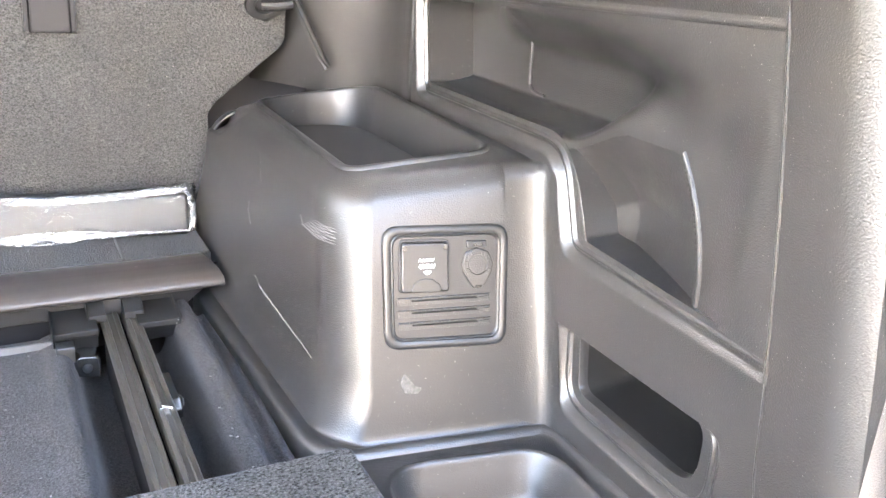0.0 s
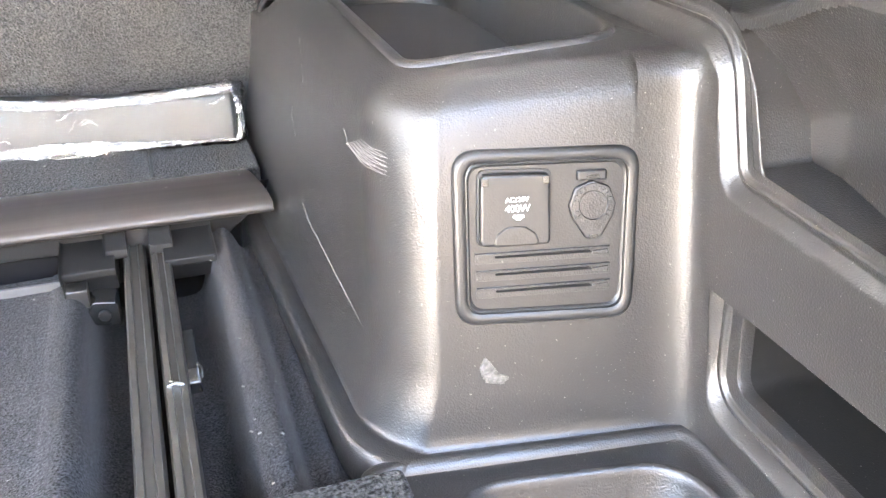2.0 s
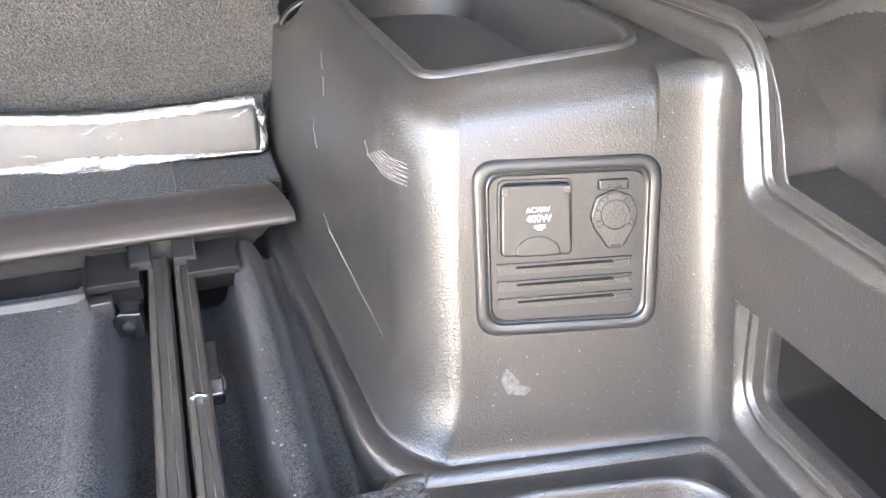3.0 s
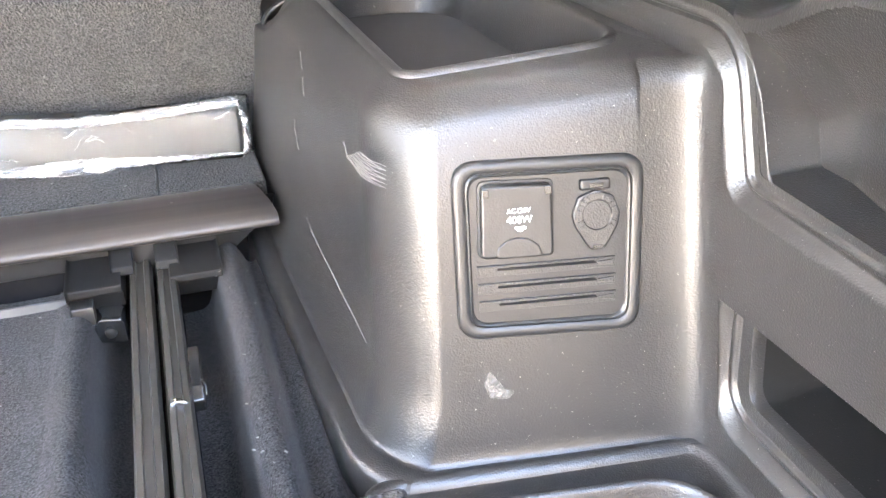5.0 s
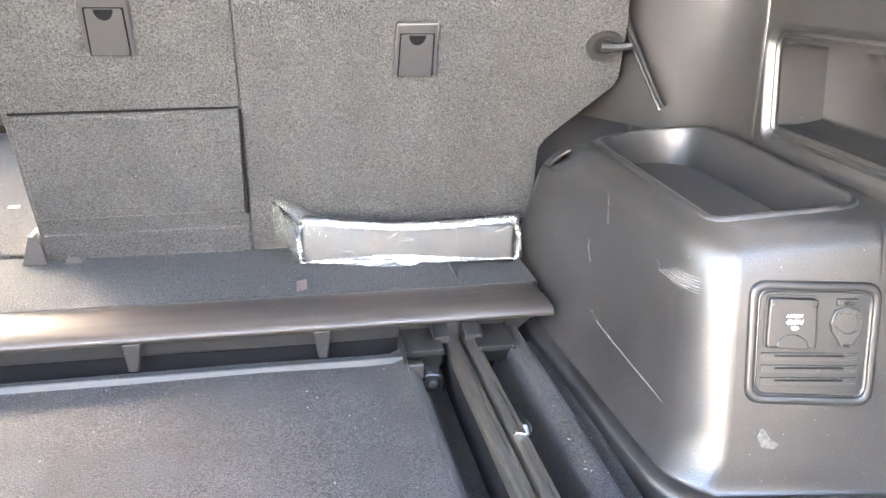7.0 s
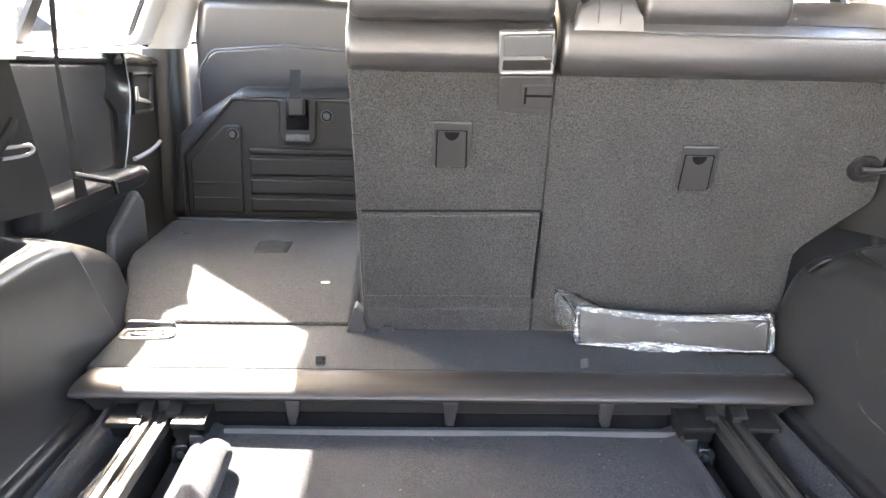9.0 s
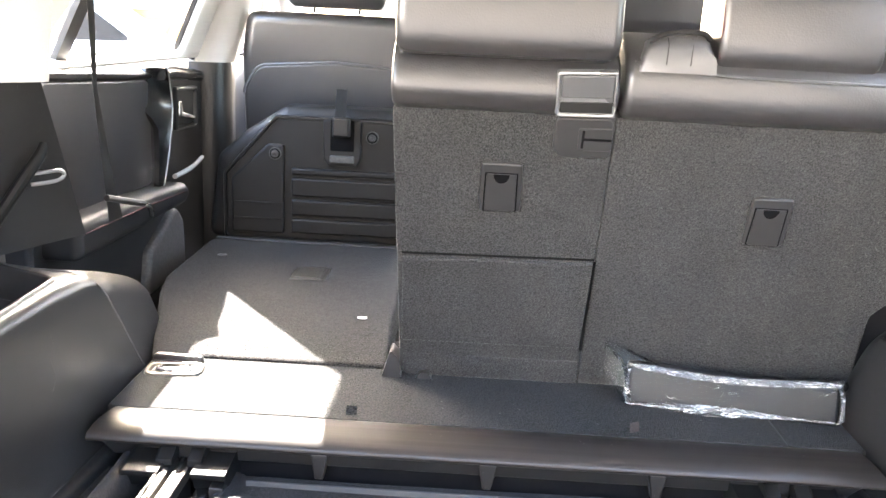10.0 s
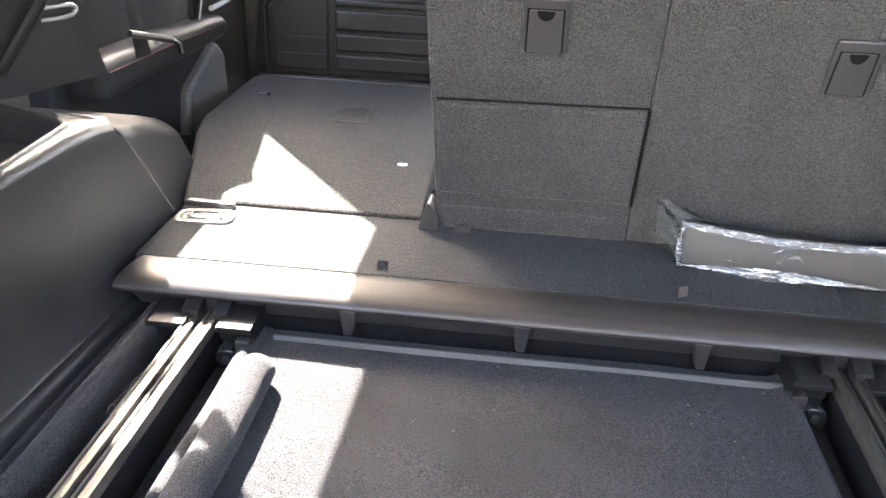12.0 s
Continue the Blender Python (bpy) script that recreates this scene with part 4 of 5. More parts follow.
    tube(bm, [put(-pocket_right(z), z, 0.0100) for z in [0.163 + 0.0064 * i for i in range(20)]], 0.0022, 8)
    part("pocket_rear_edge", bm, PLASTIC, t)
    bm = B()
    rings = []
    for d, w in rims + ((0.0136, 0.0095), (0.0142, 0.0105), (0.0144, 0.020)):
        rings.append([put(u, v, w) for u, v in lower(d)])
    loft(bm, rings)
    part("pocket_border", bm, PLASTIC, t, angle=40)
    # Darker than the trim: the colour paints the shade inside the pocket.
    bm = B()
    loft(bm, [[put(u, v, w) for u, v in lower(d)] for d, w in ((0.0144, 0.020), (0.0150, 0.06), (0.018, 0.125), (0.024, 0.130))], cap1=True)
    part("lower_pocket", bm, BLACK_AND_SHADE, t, angle=50)
    bm = B()
    tube(bm, curve_pts([Vector((s * 0.8695, y, z)) for y, z in ((-0.203, 0.44), (-0.208, 0.300), (-0.212, 0.280), (-0.222, 0.2750), (-0.240, 0.2738))], 4), 0.0020, 6)
    part("groove_edge", bm, PLASTIC, t)
    bm = B()
    sy = lambda z: -0.674 + 0.07 * z + 0.18 * z * abs(z) - 0.30 * max(0.0, 0.06 - z)
    loft(bm, [[(s * x, sy(z) + dy, z) for x, dy in ((0.812, 0.012), (0.8008, 0.003), (0.7993, 0.0), (0.8012, -0.0012), (0.8012, -0.0018), (0.7985, -0.0035), (0.7970, -0.012), (0.793, -0.05), (0.793, -0.07), (0.80, -0.085), (0.84, -0.09))]
              for z in (-0.10, 0.0, 0.03, 0.05, 0.07, 0.12, 0.17, 0.26, 0.35, 0.42, 0.475)], closed=False)
    part("rear_pillar_cover", bm, PLASTIC, t)
    bm = B()
    tube(bm, [(s * 0.845, -0.765, z) for z in (-0.15, 0.1, 0.3, 0.5)], 0.012, 10)
    part("door_seal", bm, TYRE, t, "black rubber door seal")
    return t


side_trim(1, "grey moulded plastic side trim with two open pockets")
side_trim(-1, "grey moulded plastic side trim with two open pockets")


def side_tray(s):
    tray = thing("side_tray", "grey moulded plastic side tray behind the wheel well", "tray", "side trays")
    o = [(0.552, -1.20), (0.806, -1.20), (0.806, -0.408), (0.552, -0.3715)]
    i = [(0.604, -1.16), (0.776, -1.16), (0.776, -0.440), (0.604, -0.412)]
    rings = []
    for d, w in ((0.0, 0.001), (0.001, 0.0032), (0.0035, 0.0048), (0.0065, 0.0048), (0.009, 0.0032), (0.0105, 0.0002), (0.013, -0.0010), (0.016, -0.0012)):
        rings.append([(s * x, y, -0.0415 + w) for x, y in rounded(inset(o, d), 0.02, 8)])
    for d, w in ((-0.009, -0.0020), (-0.006, -0.0002), (-0.0035, -0.0004), (-0.001, -0.0030), (0.0, -0.0075), (0.004, -0.015), (0.012, -0.04), (0.016, -0.05), (0.024, -0.055)):
        rings.append([(s * x, y, -0.0415 + w) for x, y in rounded(inset(i, d), 0.045 - d, 8)])
    bm = B()
    loft(bm, rings)
    part("rim", bm, PLASTIC, tray, angle=50)
    bm = B()
    slab(bm, inset(i, 0.022), 0.02, -0.115, -0.094, lambda u, v, w: (s * u, v, w), edge=0.003)
    part("mat", bm, BLACK_AND_SHADE, tray, "ribbed dark tray mat")
    return tray


side_tray(1)
side_tray(-1)

# ---- outlet panel ----
outlet = thing("outlet_panel", "dark plastic power outlet panel with covered socket and vents", "outlet panel")
FN = Vector((-0.16, -1.0, 0.22)).normalized()


def face(u, v, w):
    return Vector((u, -0.336 - 0.16 * (u - 0.639) + 0.22 * (v - 0.163), v)) + FN * w


bm = B()
o = [(0.631, 0.054), (0.757, 0.050), (0.763, 0.171), (0.634, 0.173)]
rings = []
for d, w in ((0, -0.004), (0, 0.001), (0.001, 0.003), (0.003, 0.0042), (0.006, 0.0042), (0.008, 0.003), (0.0088, 0.0008), (0.0092, -0.003)):
    rings.append([face(u, v, w) for u, v in rounded(inset(o, d), 0.017 - d * 0.7, 8)])
loft(bm, rings)
part("bezel", bm, PLASTIC_SMOOTH, outlet, "rounded raised bezel")
bm = B()
i = inset(o, 0.0075)
rings = [[face(u, v, w) for u, v in rounded(inset(i, d), 0.011, 8)] for d, w in ((0, -0.003), (0.0008, 0.0016), (0.002, 0.0024), (0.003, 0.0018), (0.0036, 0.0006))]
loft(bm, rings, cap1=True)
part("plate", bm, PLASTIC_SMOOTH, outlet)

frame_pts = [(0.6475, 0.1085), (0.699, 0.1075), (0.701, 0.1585), (0.650, 0.160)]
bm = B()
rings = [[face(u, v, w) for u, v in rounded(inset(frame_pts, d), 0.006, 5)] for d, w in ((0, 0.0006), (0.0004, 0.0018), (0.0018, 0.0020), (0.0024, 0.0006))]
loft(bm, rings, cap1=True)
part("socket_frame", bm, PLASTIC_DARK, outlet)
bm = B()
slab(bm, [(0.6495, 0.1090), (0.698, 0.1080), (0.6985, 0.1555), (0.652, 0.157)], 0.004, 0.0008, 0.0058, face, edge=0.002)
cover = part("socket_cover", bm, PLASTIC_SMOOTH, outlet, "dark hinged socket cover with white print")
bm = B()
slab(bm, [(0.658, 0.1090), (0.691, 0.1083), (0.688, 0.1165), (0.681, 0.1215), (0.674, 0.1225), (0.667, 0.1215), (0.661, 0.117)], 0.004, 0.0055, 0.0068, face, edge=0.0012)
part("finger_dish", bm, PLASTIC_SMOOTH, cover)
for u in (0.6545, 0.6955):
    bm = B()
    slab(bm, rect(u - 0.0022, u + 0.0022, 0.1495, 0.1545), 0.0006, 0.0055, 0.0064, face, edge=0.0003)
    part("hinge", bm, GLOSS, cover)
turn = Matrix((Vector((1, -0.16, 0)).normalized(), FN.cross(Vector((1, -0.16, 0)).normalized()), FN)).transposed().to_4x4()
lettering("lettering", "AC120V", 0.0046, PAPER, cover, Matrix.Translation(face(0.6755, 0.1398, 0.0063)) @ turn, "white printed lettering")
lettering("lettering", "400W", 0.0068, PAPER, cover, Matrix.Translation(face(0.6757, 0.1338, 0.0063)) @ turn, "white printed lettering")
bm = B()
slab(bm, rect(0.6725, 0.680, 0.1275, 0.1295), 0.0008, 0.0056, 0.0062, face, edge=0.0002)
slab(bm, rect(0.674, 0.678, 0.1262, 0.1272), 0.0005, 0.0056, 0.0062, face, edge=0.0002)
part("symbol", bm, PAPER, cover, "small white printed symbol")

cx, cz = 0.7285, 0.1325
bm = B()
drop = [(cx - 0.0165, cz), (cx - 0.0145, cz - 0.008), (cx - 0.005, cz - 0.0235), (cx + 0.005, cz - 0.0235), (cx + 0.0145, cz - 0.008), (cx + 0.0165, cz), (cx + 0.012, cz + 0.012), (cx, cz + 0.0165), (cx - 0.012, cz + 0.012)]
slab(bm, drop, 0.004, 0.0008, 0.0036, face, edge=0.0012)
lid = part("socket_lid", bm, PLASTIC, outlet, "round grey socket lid with raised writing")
bm = B()
lathe(bm, [(0.0145, 0.0034), (0.0145, 0.0046), (0.0102, 0.0048), (0.0096, 0.0040), (0.0001, 0.0040)], lambda a, b, h: face(cx + a, cz + b, h), 32)
part("lid_disc", bm, PLASTIC, lid)
for a0 in [math.radians(a) for a in (20, 36, 52, 68, 118, 134, 150, 166, 200, 216, 320, 336)]:
    bm = B()
    ca, sa = math.cos(a0), math.sin(a0)
    slab(bm, rect(-0.0008, 0.0008, 0.0108, 0.0138), 0.0002, 0.0046, 0.0053, lambda u, v, w: face(cx + ca * v - sa * u, cz + sa * v + ca * u, w), edge=0.0002, k=1)
    part("text_bar", bm, PLASTIC, lid)
bm = B()
slab(bm, rect(cx - 0.0105, cx + 0.0100, cz + 0.0165, cz + 0.0235), 0.0015, 0.0008, 0.0042, face, edge=0.0015)
part("lid_hinge", bm, PLASTIC_SMOOTH, lid)
for z, w0, w1, u0 in ((cz - 0.0215, 0.0036, 0.0041, 0.0032), (cz + 0.0195, 0.0042, 0.0047, 0.0045)):
    bm = B()
    slab(bm, rect(cx - u0, cx + u0, z - 0.0013, z + 0.0013), 0.0004, w0, w1, face, edge=0.0002, k=2)
    part("slot", bm, GLOSS, lid)
for z in (0.0995, 0.0875, 0.0755):
    bm = B()
    slab(bm, [(0.6465, z - 0.0032), (0.741, z - 0.0042), (0.741, z + 0.0022), (0.6465, z + 0.0028)], 0.0008, 0.0007, 0.0010, face, edge=0.0002, k=2)
    vent = part("vent_slot", bm, PLASTIC, outlet)
    # Thin black plate paints the shade in the slot.
    bm = B()
    slab(bm, [(0.660, z + 0.0001), (0.729, z - 0.0006), (0.726, z + 0.0015), (0.660, z + 0.0017)], 0.0006, 0.0011, 0.0014, face, edge=0.0002, k=2)
    part("slot_gap", bm, SHADE_BLACK, vent)
    bm = B()
    slab(bm, [(0.7285, z - 0.0016), (0.740, z - 0.0030), (0.740, z + 0.0015), (0.7285, z + 0.0006)], 0.0006, 0.0011, 0.0018, face, edge=0.0006, k=2)
    part("slot_wedge", bm, PLASTIC, vent)
    bm = B()
    slab(bm, [(0.6465, z + 0.0030), (0.741, z + 0.0024), (0.741, z + 0.0036), (0.6465, z + 0.0043)], 0.0004, 0.0007, 0.0022, face, edge=0.0005, k=2)
    part("slot_lip", bm, PLASTIC_SMOOTH, vent)

# ---- rear seats ----
SEAT_SLOPE = 0.38
SN = Vector((0, -1.0, -SEAT_SLOPE)).normalized()


def seat(u, v, w):
    """A place on the seat backs: u across, v height, w rearwards out of the carpet."""
    return Vector((u, 0.255 - SEAT_SLOPE * v, v)) + SN * w


def latch_cover(u, v, parent):
    bm = B()
    slab(bm, [(u - 0.029, v - 0.038), (u + 0.031, v - 0.038), (u + 0.029, v + 0.036), (u - 0.029, v + 0.036)], 0.005, 0.0, 0.005, seat, edge=0.003)
    c = part("anchor_cover", bm, LATCH, parent, "grey plastic anchor cover")
    bm = B()
    slab(bm, [(u - 0.0215, v - 0.036), (u + 0.0225, v - 0.036), (u + 0.021, v + 0.021), (u - 0.021, v + 0.021)], 0.002, 0.005, 0.0066, seat, edge=0.0008)
    part("flap", bm, LATCH, c)
    # Black plates paint the shade of the flap gap and the finger hole.
    bm = B()
    slab(bm, [(u - 0.0240, v - 0.037), (u + 0.0250, v - 0.037), (u + 0.0235, v + 0.0225), (u - 0.0235, v + 0.0225)], 0.002, 0.0040, 0.0054, seat, edge=0.0003)
    part("flap_gap", bm, SHADE_BLACK, c)
    bm = B()
    arc = [(u + 0.0115 * math.cos(a), v + 0.0205 + 0.0135 * math.sin(a)) for a in [math.pi + math.pi * i / 8 for i in range(9)]]
    slab(bm, arc, 0.0002, 0.006, 0.0070, seat, edge=0.0002, k=1)
    part("finger_hole", bm, SHADE_BLACK, c)
    return c


def head_restraint(u0, u1, v0, v1, y0, parent, piping):
    bm = B()
    pad(bm, [(y0 + 0.012, v0), (y0 + 0.001, v0 + 0.016), (y0 - 0.003, v0 + 0.055), (y0 + 0.004, v0 + 0.11), (y0 + 0.03, v1), (y0 + 0.08, v1), (y0 + 0.115, v0 + 0.09), (y0 + 0.11, v0 + 0.01), (y0 + 0.06, v0 - 0.004)],
        u0, u1, 0.016 if not piping else 0.010)
    h = part("head_restraint", bm, LEATHER, parent, "padded black head restraint")
    if piping:
        bm = B()
        tube(bm, [(u0 + 0.003, y0 + 0.006, v0 + 0.012), (u0 + 0.002, y0 + 0.001, v0 + 0.05), (u0 + 0.003, y0 + 0.008, v0 + 0.11)], 0.0016, 6)
        part("stitching", bm, REDTHREAD, h, "red stitched seam")
    for x in (u0 + 0.35 * (u1 - u0), u0 + 0.65 * (u1 - u0)):
        bm = B()
        tube(bm, [(x, y0 + 0.06, v0 - 0.06), (x, y0 + 0.06, v0 + 0.02)], 0.006)
        part("post", bm, CHROME, h)
    return h


centre = thing("rear_seat", "upright grey carpeted centre seat back with black leatherette top", "seat back", "rear seats")
bm = B()
slab(bm, [(-0.138, 0.013), (0.1583, 0.013), (0.1512, 0.476), (-0.150, 0.476)], [0.012, 0.003, 0.003, 0.012], -0.10, 0.0, seat, edge=0.0025)
part("carpet_back", bm, SEAT_CARPET, centre)
bm = B()
slab(bm, [(-0.136, 0.085), (0.152, 0.088), (0.153, 0.247), (-0.135, 0.242)], 0.003, -0.004, 0.0045, seat, edge=0.0035)
part("carpet_flap", bm, SEAT_CARPET, centre, "separate carpet flap on the seat back")
bm = B()
slab(bm, [(-0.132, 0.014), (0.155, 0.014), (0.1545, 0.060), (-0.133, 0.058)], 0.004, -0.003, 0.0022, seat, edge=0.0018)
part("carpet_hem", bm, SEAT_CARPET, centre)
# Raised black strip paints the shade in the groove above the flap.
bm = B()
slab(bm, [(-0.137, 0.2455), (0.154, 0.2505), (0.154, 0.2540), (-0.137, 0.2490)], 0.001, -0.002, 0.0010, seat, edge=0.0005, k=1)
part("flap_groove", bm, SHADE_BLACK, centre)
def top_profile(v0, v1):
    """Outline of a padded seat top in the car's length and height."""
    pts = [(v0, 0.002), (v0 + 0.012, 0.012), (v0 + 0.030, 0.015), (v1 - 0.026, 0.006), (v1 - 0.008, -0.014), (v1 - 0.001, -0.045), (v1 - 0.004, -0.09), (v1 - 0.02, -0.115), (v0, -0.115)]
    return [(seat(0, v, w).y, seat(0, v, w).z) for v, w in pts]


bm = B()
pad(bm, top_profile(0.474, 0.548), -0.151, 0.149, 0.010)
part("leather_top", bm, LEATHER, centre, "padded black leatherette top")
head_restraint(-0.145, 0.140, 0.548, 0.70, 0.015, centre, False)
bm = B()
o = [(0.067, 0.478), (0.146, 0.480), (0.142, 0.541), (0.064, 0.538)]
rings = [[seat(u, v, w) for u, v in rounded(inset(o, d), 0.004, 4)] for d, w in ((0, 0.010), (0.0006, 0.0185), (0.0025, 0.0195), (0.0042, 0.0185), (0.0046, 0.016))]
loft(bm, rings, cap1=True)
b = part("release_frame", bm, SATIN, centre, "thin bright frame round the release lever")
bm = B()
slab(bm, [(0.072, 0.504), (0.140, 0.506), (0.138, 0.536), (0.070, 0.533)], 0.003, 0.015, 0.0195, seat, edge=0.002)
part("release_lever", bm, GUIDE, b, "grey release lever")
bm = B()
slab(bm, [(0.072, 0.484), (0.141, 0.486), (0.140, 0.500), (0.072, 0.498)], 0.002, 0.015, 0.0180, seat, edge=0.001)
part("lever_base", bm, PLASTIC_SMOOTH, b)
bm = B()
slab(bm, [(0.082, 0.414), (0.151, 0.416), (0.148, 0.473), (0.070, 0.471), (0.070, 0.428)], 0.010, 0.0, 0.004, seat, edge=0.003)
plate = part("belt_plate", bm, LATCH, centre, "dark plastic belt slot plate")
bm = B()
slab(bm, [(0.104, 0.426), (0.150, 0.427), (0.149, 0.459), (0.103, 0.458)], 0.004, 0.004, 0.0055, seat, edge=0.001)
part("slot_plate", bm, LATCH, plate)
for q in (rect(0.110, 0.149, 0.441, 0.4445), rect(0.108, 0.1115, 0.430, 0.455)):
    bm = B()
    slab(bm, q, 0.0012, 0.0055, 0.0060, seat, edge=0.0002)
    part("slot", bm, SHADE_BLACK, plate)
latch_cover(0.004, 0.365, centre)
# Black tube paints the shade in the gap beside the flap.
bm = B()
tube(bm, [seat(0.155, 0.085, 0.0025), seat(0.154, 0.25, 0.0025)], 0.0023, 6)
part("edge_gap", bm, SHADE_BLACK, centre)
for x0 in (-0.17, -0.118):
    bm = B()
    slab(bm, [(x0, -0.01), (x0 + 0.036, -0.01), (x0 + 0.030, 0.030 if x0 < -0.15 else 0.008), (x0 + 0.016, 0.046 if x0 < -0.15 else 0.010)], 0.004, 0.0, 0.045, lambda u, v, w: (u, 0.232 + w, v + 0.014), edge=0.004)
    part("hinge_cover", bm, LATCH, centre, "grey plastic hinge cover")

right = thing("rear_seat", "upright grey carpeted side seat back with black leatherette top", "seat back", "rear seats")
bm = B()
slab(bm, [(0.1592, 0.013), (0.602, 0.013), (0.588, 0.178), (0.600, 0.195), (0.690, 0.280), (0.682, 0.370), (0.664, 0.476), (0.1522, 0.473)],
     [0.004, 0.01, 0.02, 0.02, 0.03, 0.03, 0.02, 0.003], -0.11, 0.0, seat, edge=0.0025)
part("carpet_back", bm, SEAT_CARPET, right)
bm = B()
pad(bm, top_profile(0.472, 0.556), 0.154, 0.662, 0.012)
part("leather_top", bm, LEATHER, right, "padded black leatherette top")
bm = B()
tube(bm, [seat(0.165, 0.546, -0.009), seat(0.40, 0.547, -0.011), seat(0.65, 0.545, -0.009)], 0.0016, 6)
part("seam", bm, LEATHER, right)
head_restraint(0.268, 0.478, 0.545, 0.72, 0.045, right, True)
latch_cover(0.389, 0.333, right)
bm = B()
loft(bm, [[(0.168 + 0.004 * k, y, 0.536), (0.172 + 0.004 * k, y, 0.556), (0.181, y, z0), (0.196, y, z1), (0.250, y, z1 + 0.004), (0.257, y, z1), (0.266, y, 0.556), (0.268, y, 0.536)]
          for y, z0, z1, k in ((0.046, 0.562, 0.564, 1.5), (0.049, 0.568, 0.571, 0.5), (0.060, 0.572, 0.579, 0), (0.100, 0.574, 0.581, 0), (0.112, 0.568, 0.575, 1))], cap0=True, cap1=True)
g = part("belt_guide", bm, GUIDE, right, "silver grey plastic belt guide", angle=40)
bm = B()
tube(bm, curve_pts([Vector(q) for q in ((0.180, 0.058, 0.574), (0.197, 0.056, 0.583), (0.222, 0.056, 0.588), (0.248, 0.056, 0.587), (0.258, 0.058, 0.579))], 4), 0.0034, 8)
part("guide_slot", bm, PLASTIC_SMOOTH, g, "dark belt slot cap")
for x in (0.203, 0.234):
    bm = B()
    tube(bm, [(x, 0.0460, 0.546), (x, 0.0450, 0.560), (x + 0.001, 0.0475, 0.571), (x + 0.001, 0.058, 0.580)], 0.0007, 6)
    part("joint", bm, PLASTIC_SMOOTH, g)
bm = B()
tube(bm, curve_pts([Vector(q) for q in ((0.160, 0.056, 0.540), (0.199, 0.050, 0.541), (0.244, 0.049, 0.538), (0.307, 0.048, 0.535), (0.432, 0.047, 0.534), (0.525, 0.047, 0.533), (0.655, 0.050, 0.533))], 5), 0.0019, 8)
part("piping", bm, PIPING, right, "grey leatherette piping")
bm = B()
rings = [[seat(0.655 + r * math.cos(a) * 1.25, 0.335 + r * math.sin(a), w) for a in [2 * math.pi * i / 20 for i in range(20)]] for r, w in ((0.022, 0.0), (0.021, 0.004), (0.017, 0.0055), (0.012, 0.004), (0.010, 0.001))]
loft(bm, rings, cap1=True)
c = part("striker_cup", bm, PLASTIC_SMOOTH, right, "dark plastic strap cup")
bm = B()
tube(bm, [seat(0.650, 0.335, 0.004), seat(0.668, 0.337, 0.010), seat(0.690, 0.340, 0.010)], 0.006, 8)
part("strap_end", bm, PLASTIC, c)

fold = thing("rear_seat", "folded flat grey carpeted seat back partly in sunlight", "seat back", "rear seats")
bm = B()
slab(bm, [(-0.566, 0.262), (-0.164, 0.262), (-0.169, 0.522), (-0.178, 0.955), (-0.672, 0.955), (-0.668, 0.62), (-0.645, 0.522)], [0.01, 0.01, 0.01, 0.02, 0.03, 0.05, 0.02], -0.03, 0.045, lambda u, v, w: (u, v, w - 0.028 * max(0.0, 1 - (v - 0.262) / 0.26)), edge=0.009, steps=4)
bm.faces.ensure_lookup_table()
bmesh.ops.triangulate(bm, faces=[f for f in bm.faces if len(f.verts) > 4])
part("carpet_back", bm, FLOOR_CARPET, fold, angle=60)
bm = B()
slab(bm, [(-0.66, 0.948), (-0.19, 0.948), (-0.19, 0.968), (-0.66, 0.968)], 0.003, 0.02, 0.049, lambda u, v, w: (u, v, w), edge=0.003)
part("edge_binding", bm, PLASTIC, fold, "grey plastic edge binding")
put = lambda u, v, w: (-0.372 + u, 0.685 + v, 0.045 + w)
bm = B()
slab(bm, rect(-0.038, 0.038, -0.048, 0.048), 0.006, 0.0, 0.003, put, edge=0.002)
c = part("anchor_cover", bm, PLASTIC_SMOOTH, fold, "dark plastic anchor cover")
bm = B()
slab(bm, rect(-0.028, 0.028, -0.038, 0.044), 0.003, 0.003, 0.0045, put, edge=0.001)
part("flap", bm, PLASTIC, c)
bm = B()
slab(bm, [(-0.56, 0.250), (-0.47, 0.246), (-0.475, 0.262), (-0.555, 0.268)], 0.004, 0.010, 0.021, lambda u, v, w: (u, v, w), edge=0.006)
part("hinge_cover", bm, PLASTIC, fold, "grey plastic hinge cover")
bm = B()
lathe(bm, [(0.012, 0.0), (0.011, 0.002), (0.005, 0.002), (0.004, 0.001)], lambda a, b, h: (-0.60 + a, 0.80 + b, 0.045 + h), 16)
part("grommet", bm, PLASTIC_SMOOTH, fold)
bm = B()
slab(bm, rect(-0.009, 0.009, -0.006, 0.006), 0.004, 0, 0.0012, lambda u, v, w: (-0.228 + u, 0.445 + v, 0.0375 + w), edge=0.0006)
part("sticker", bm, PAPER, fold, "tiny white sticker")

# ---- upturned seat cushion ----
cush = thing("seat_cushion", "upturned seat cushion showing its ribbed dark plastic base", "seat cushion")
put = lambda u, v, w: (u, 0.985 - w, v)
bm = B()
out = [(-0.642, 0.045), (-0.17, 0.045), (-0.17, 0.350), (-0.515, 0.350), (-0.560, 0.300), (-0.643, 0.205)]
slab(bm, out, 0.012, -0.02, 0.0, put, edge=0.006)
part("base_panel", bm, PLASTIC_DARK, cush)
bm = B()
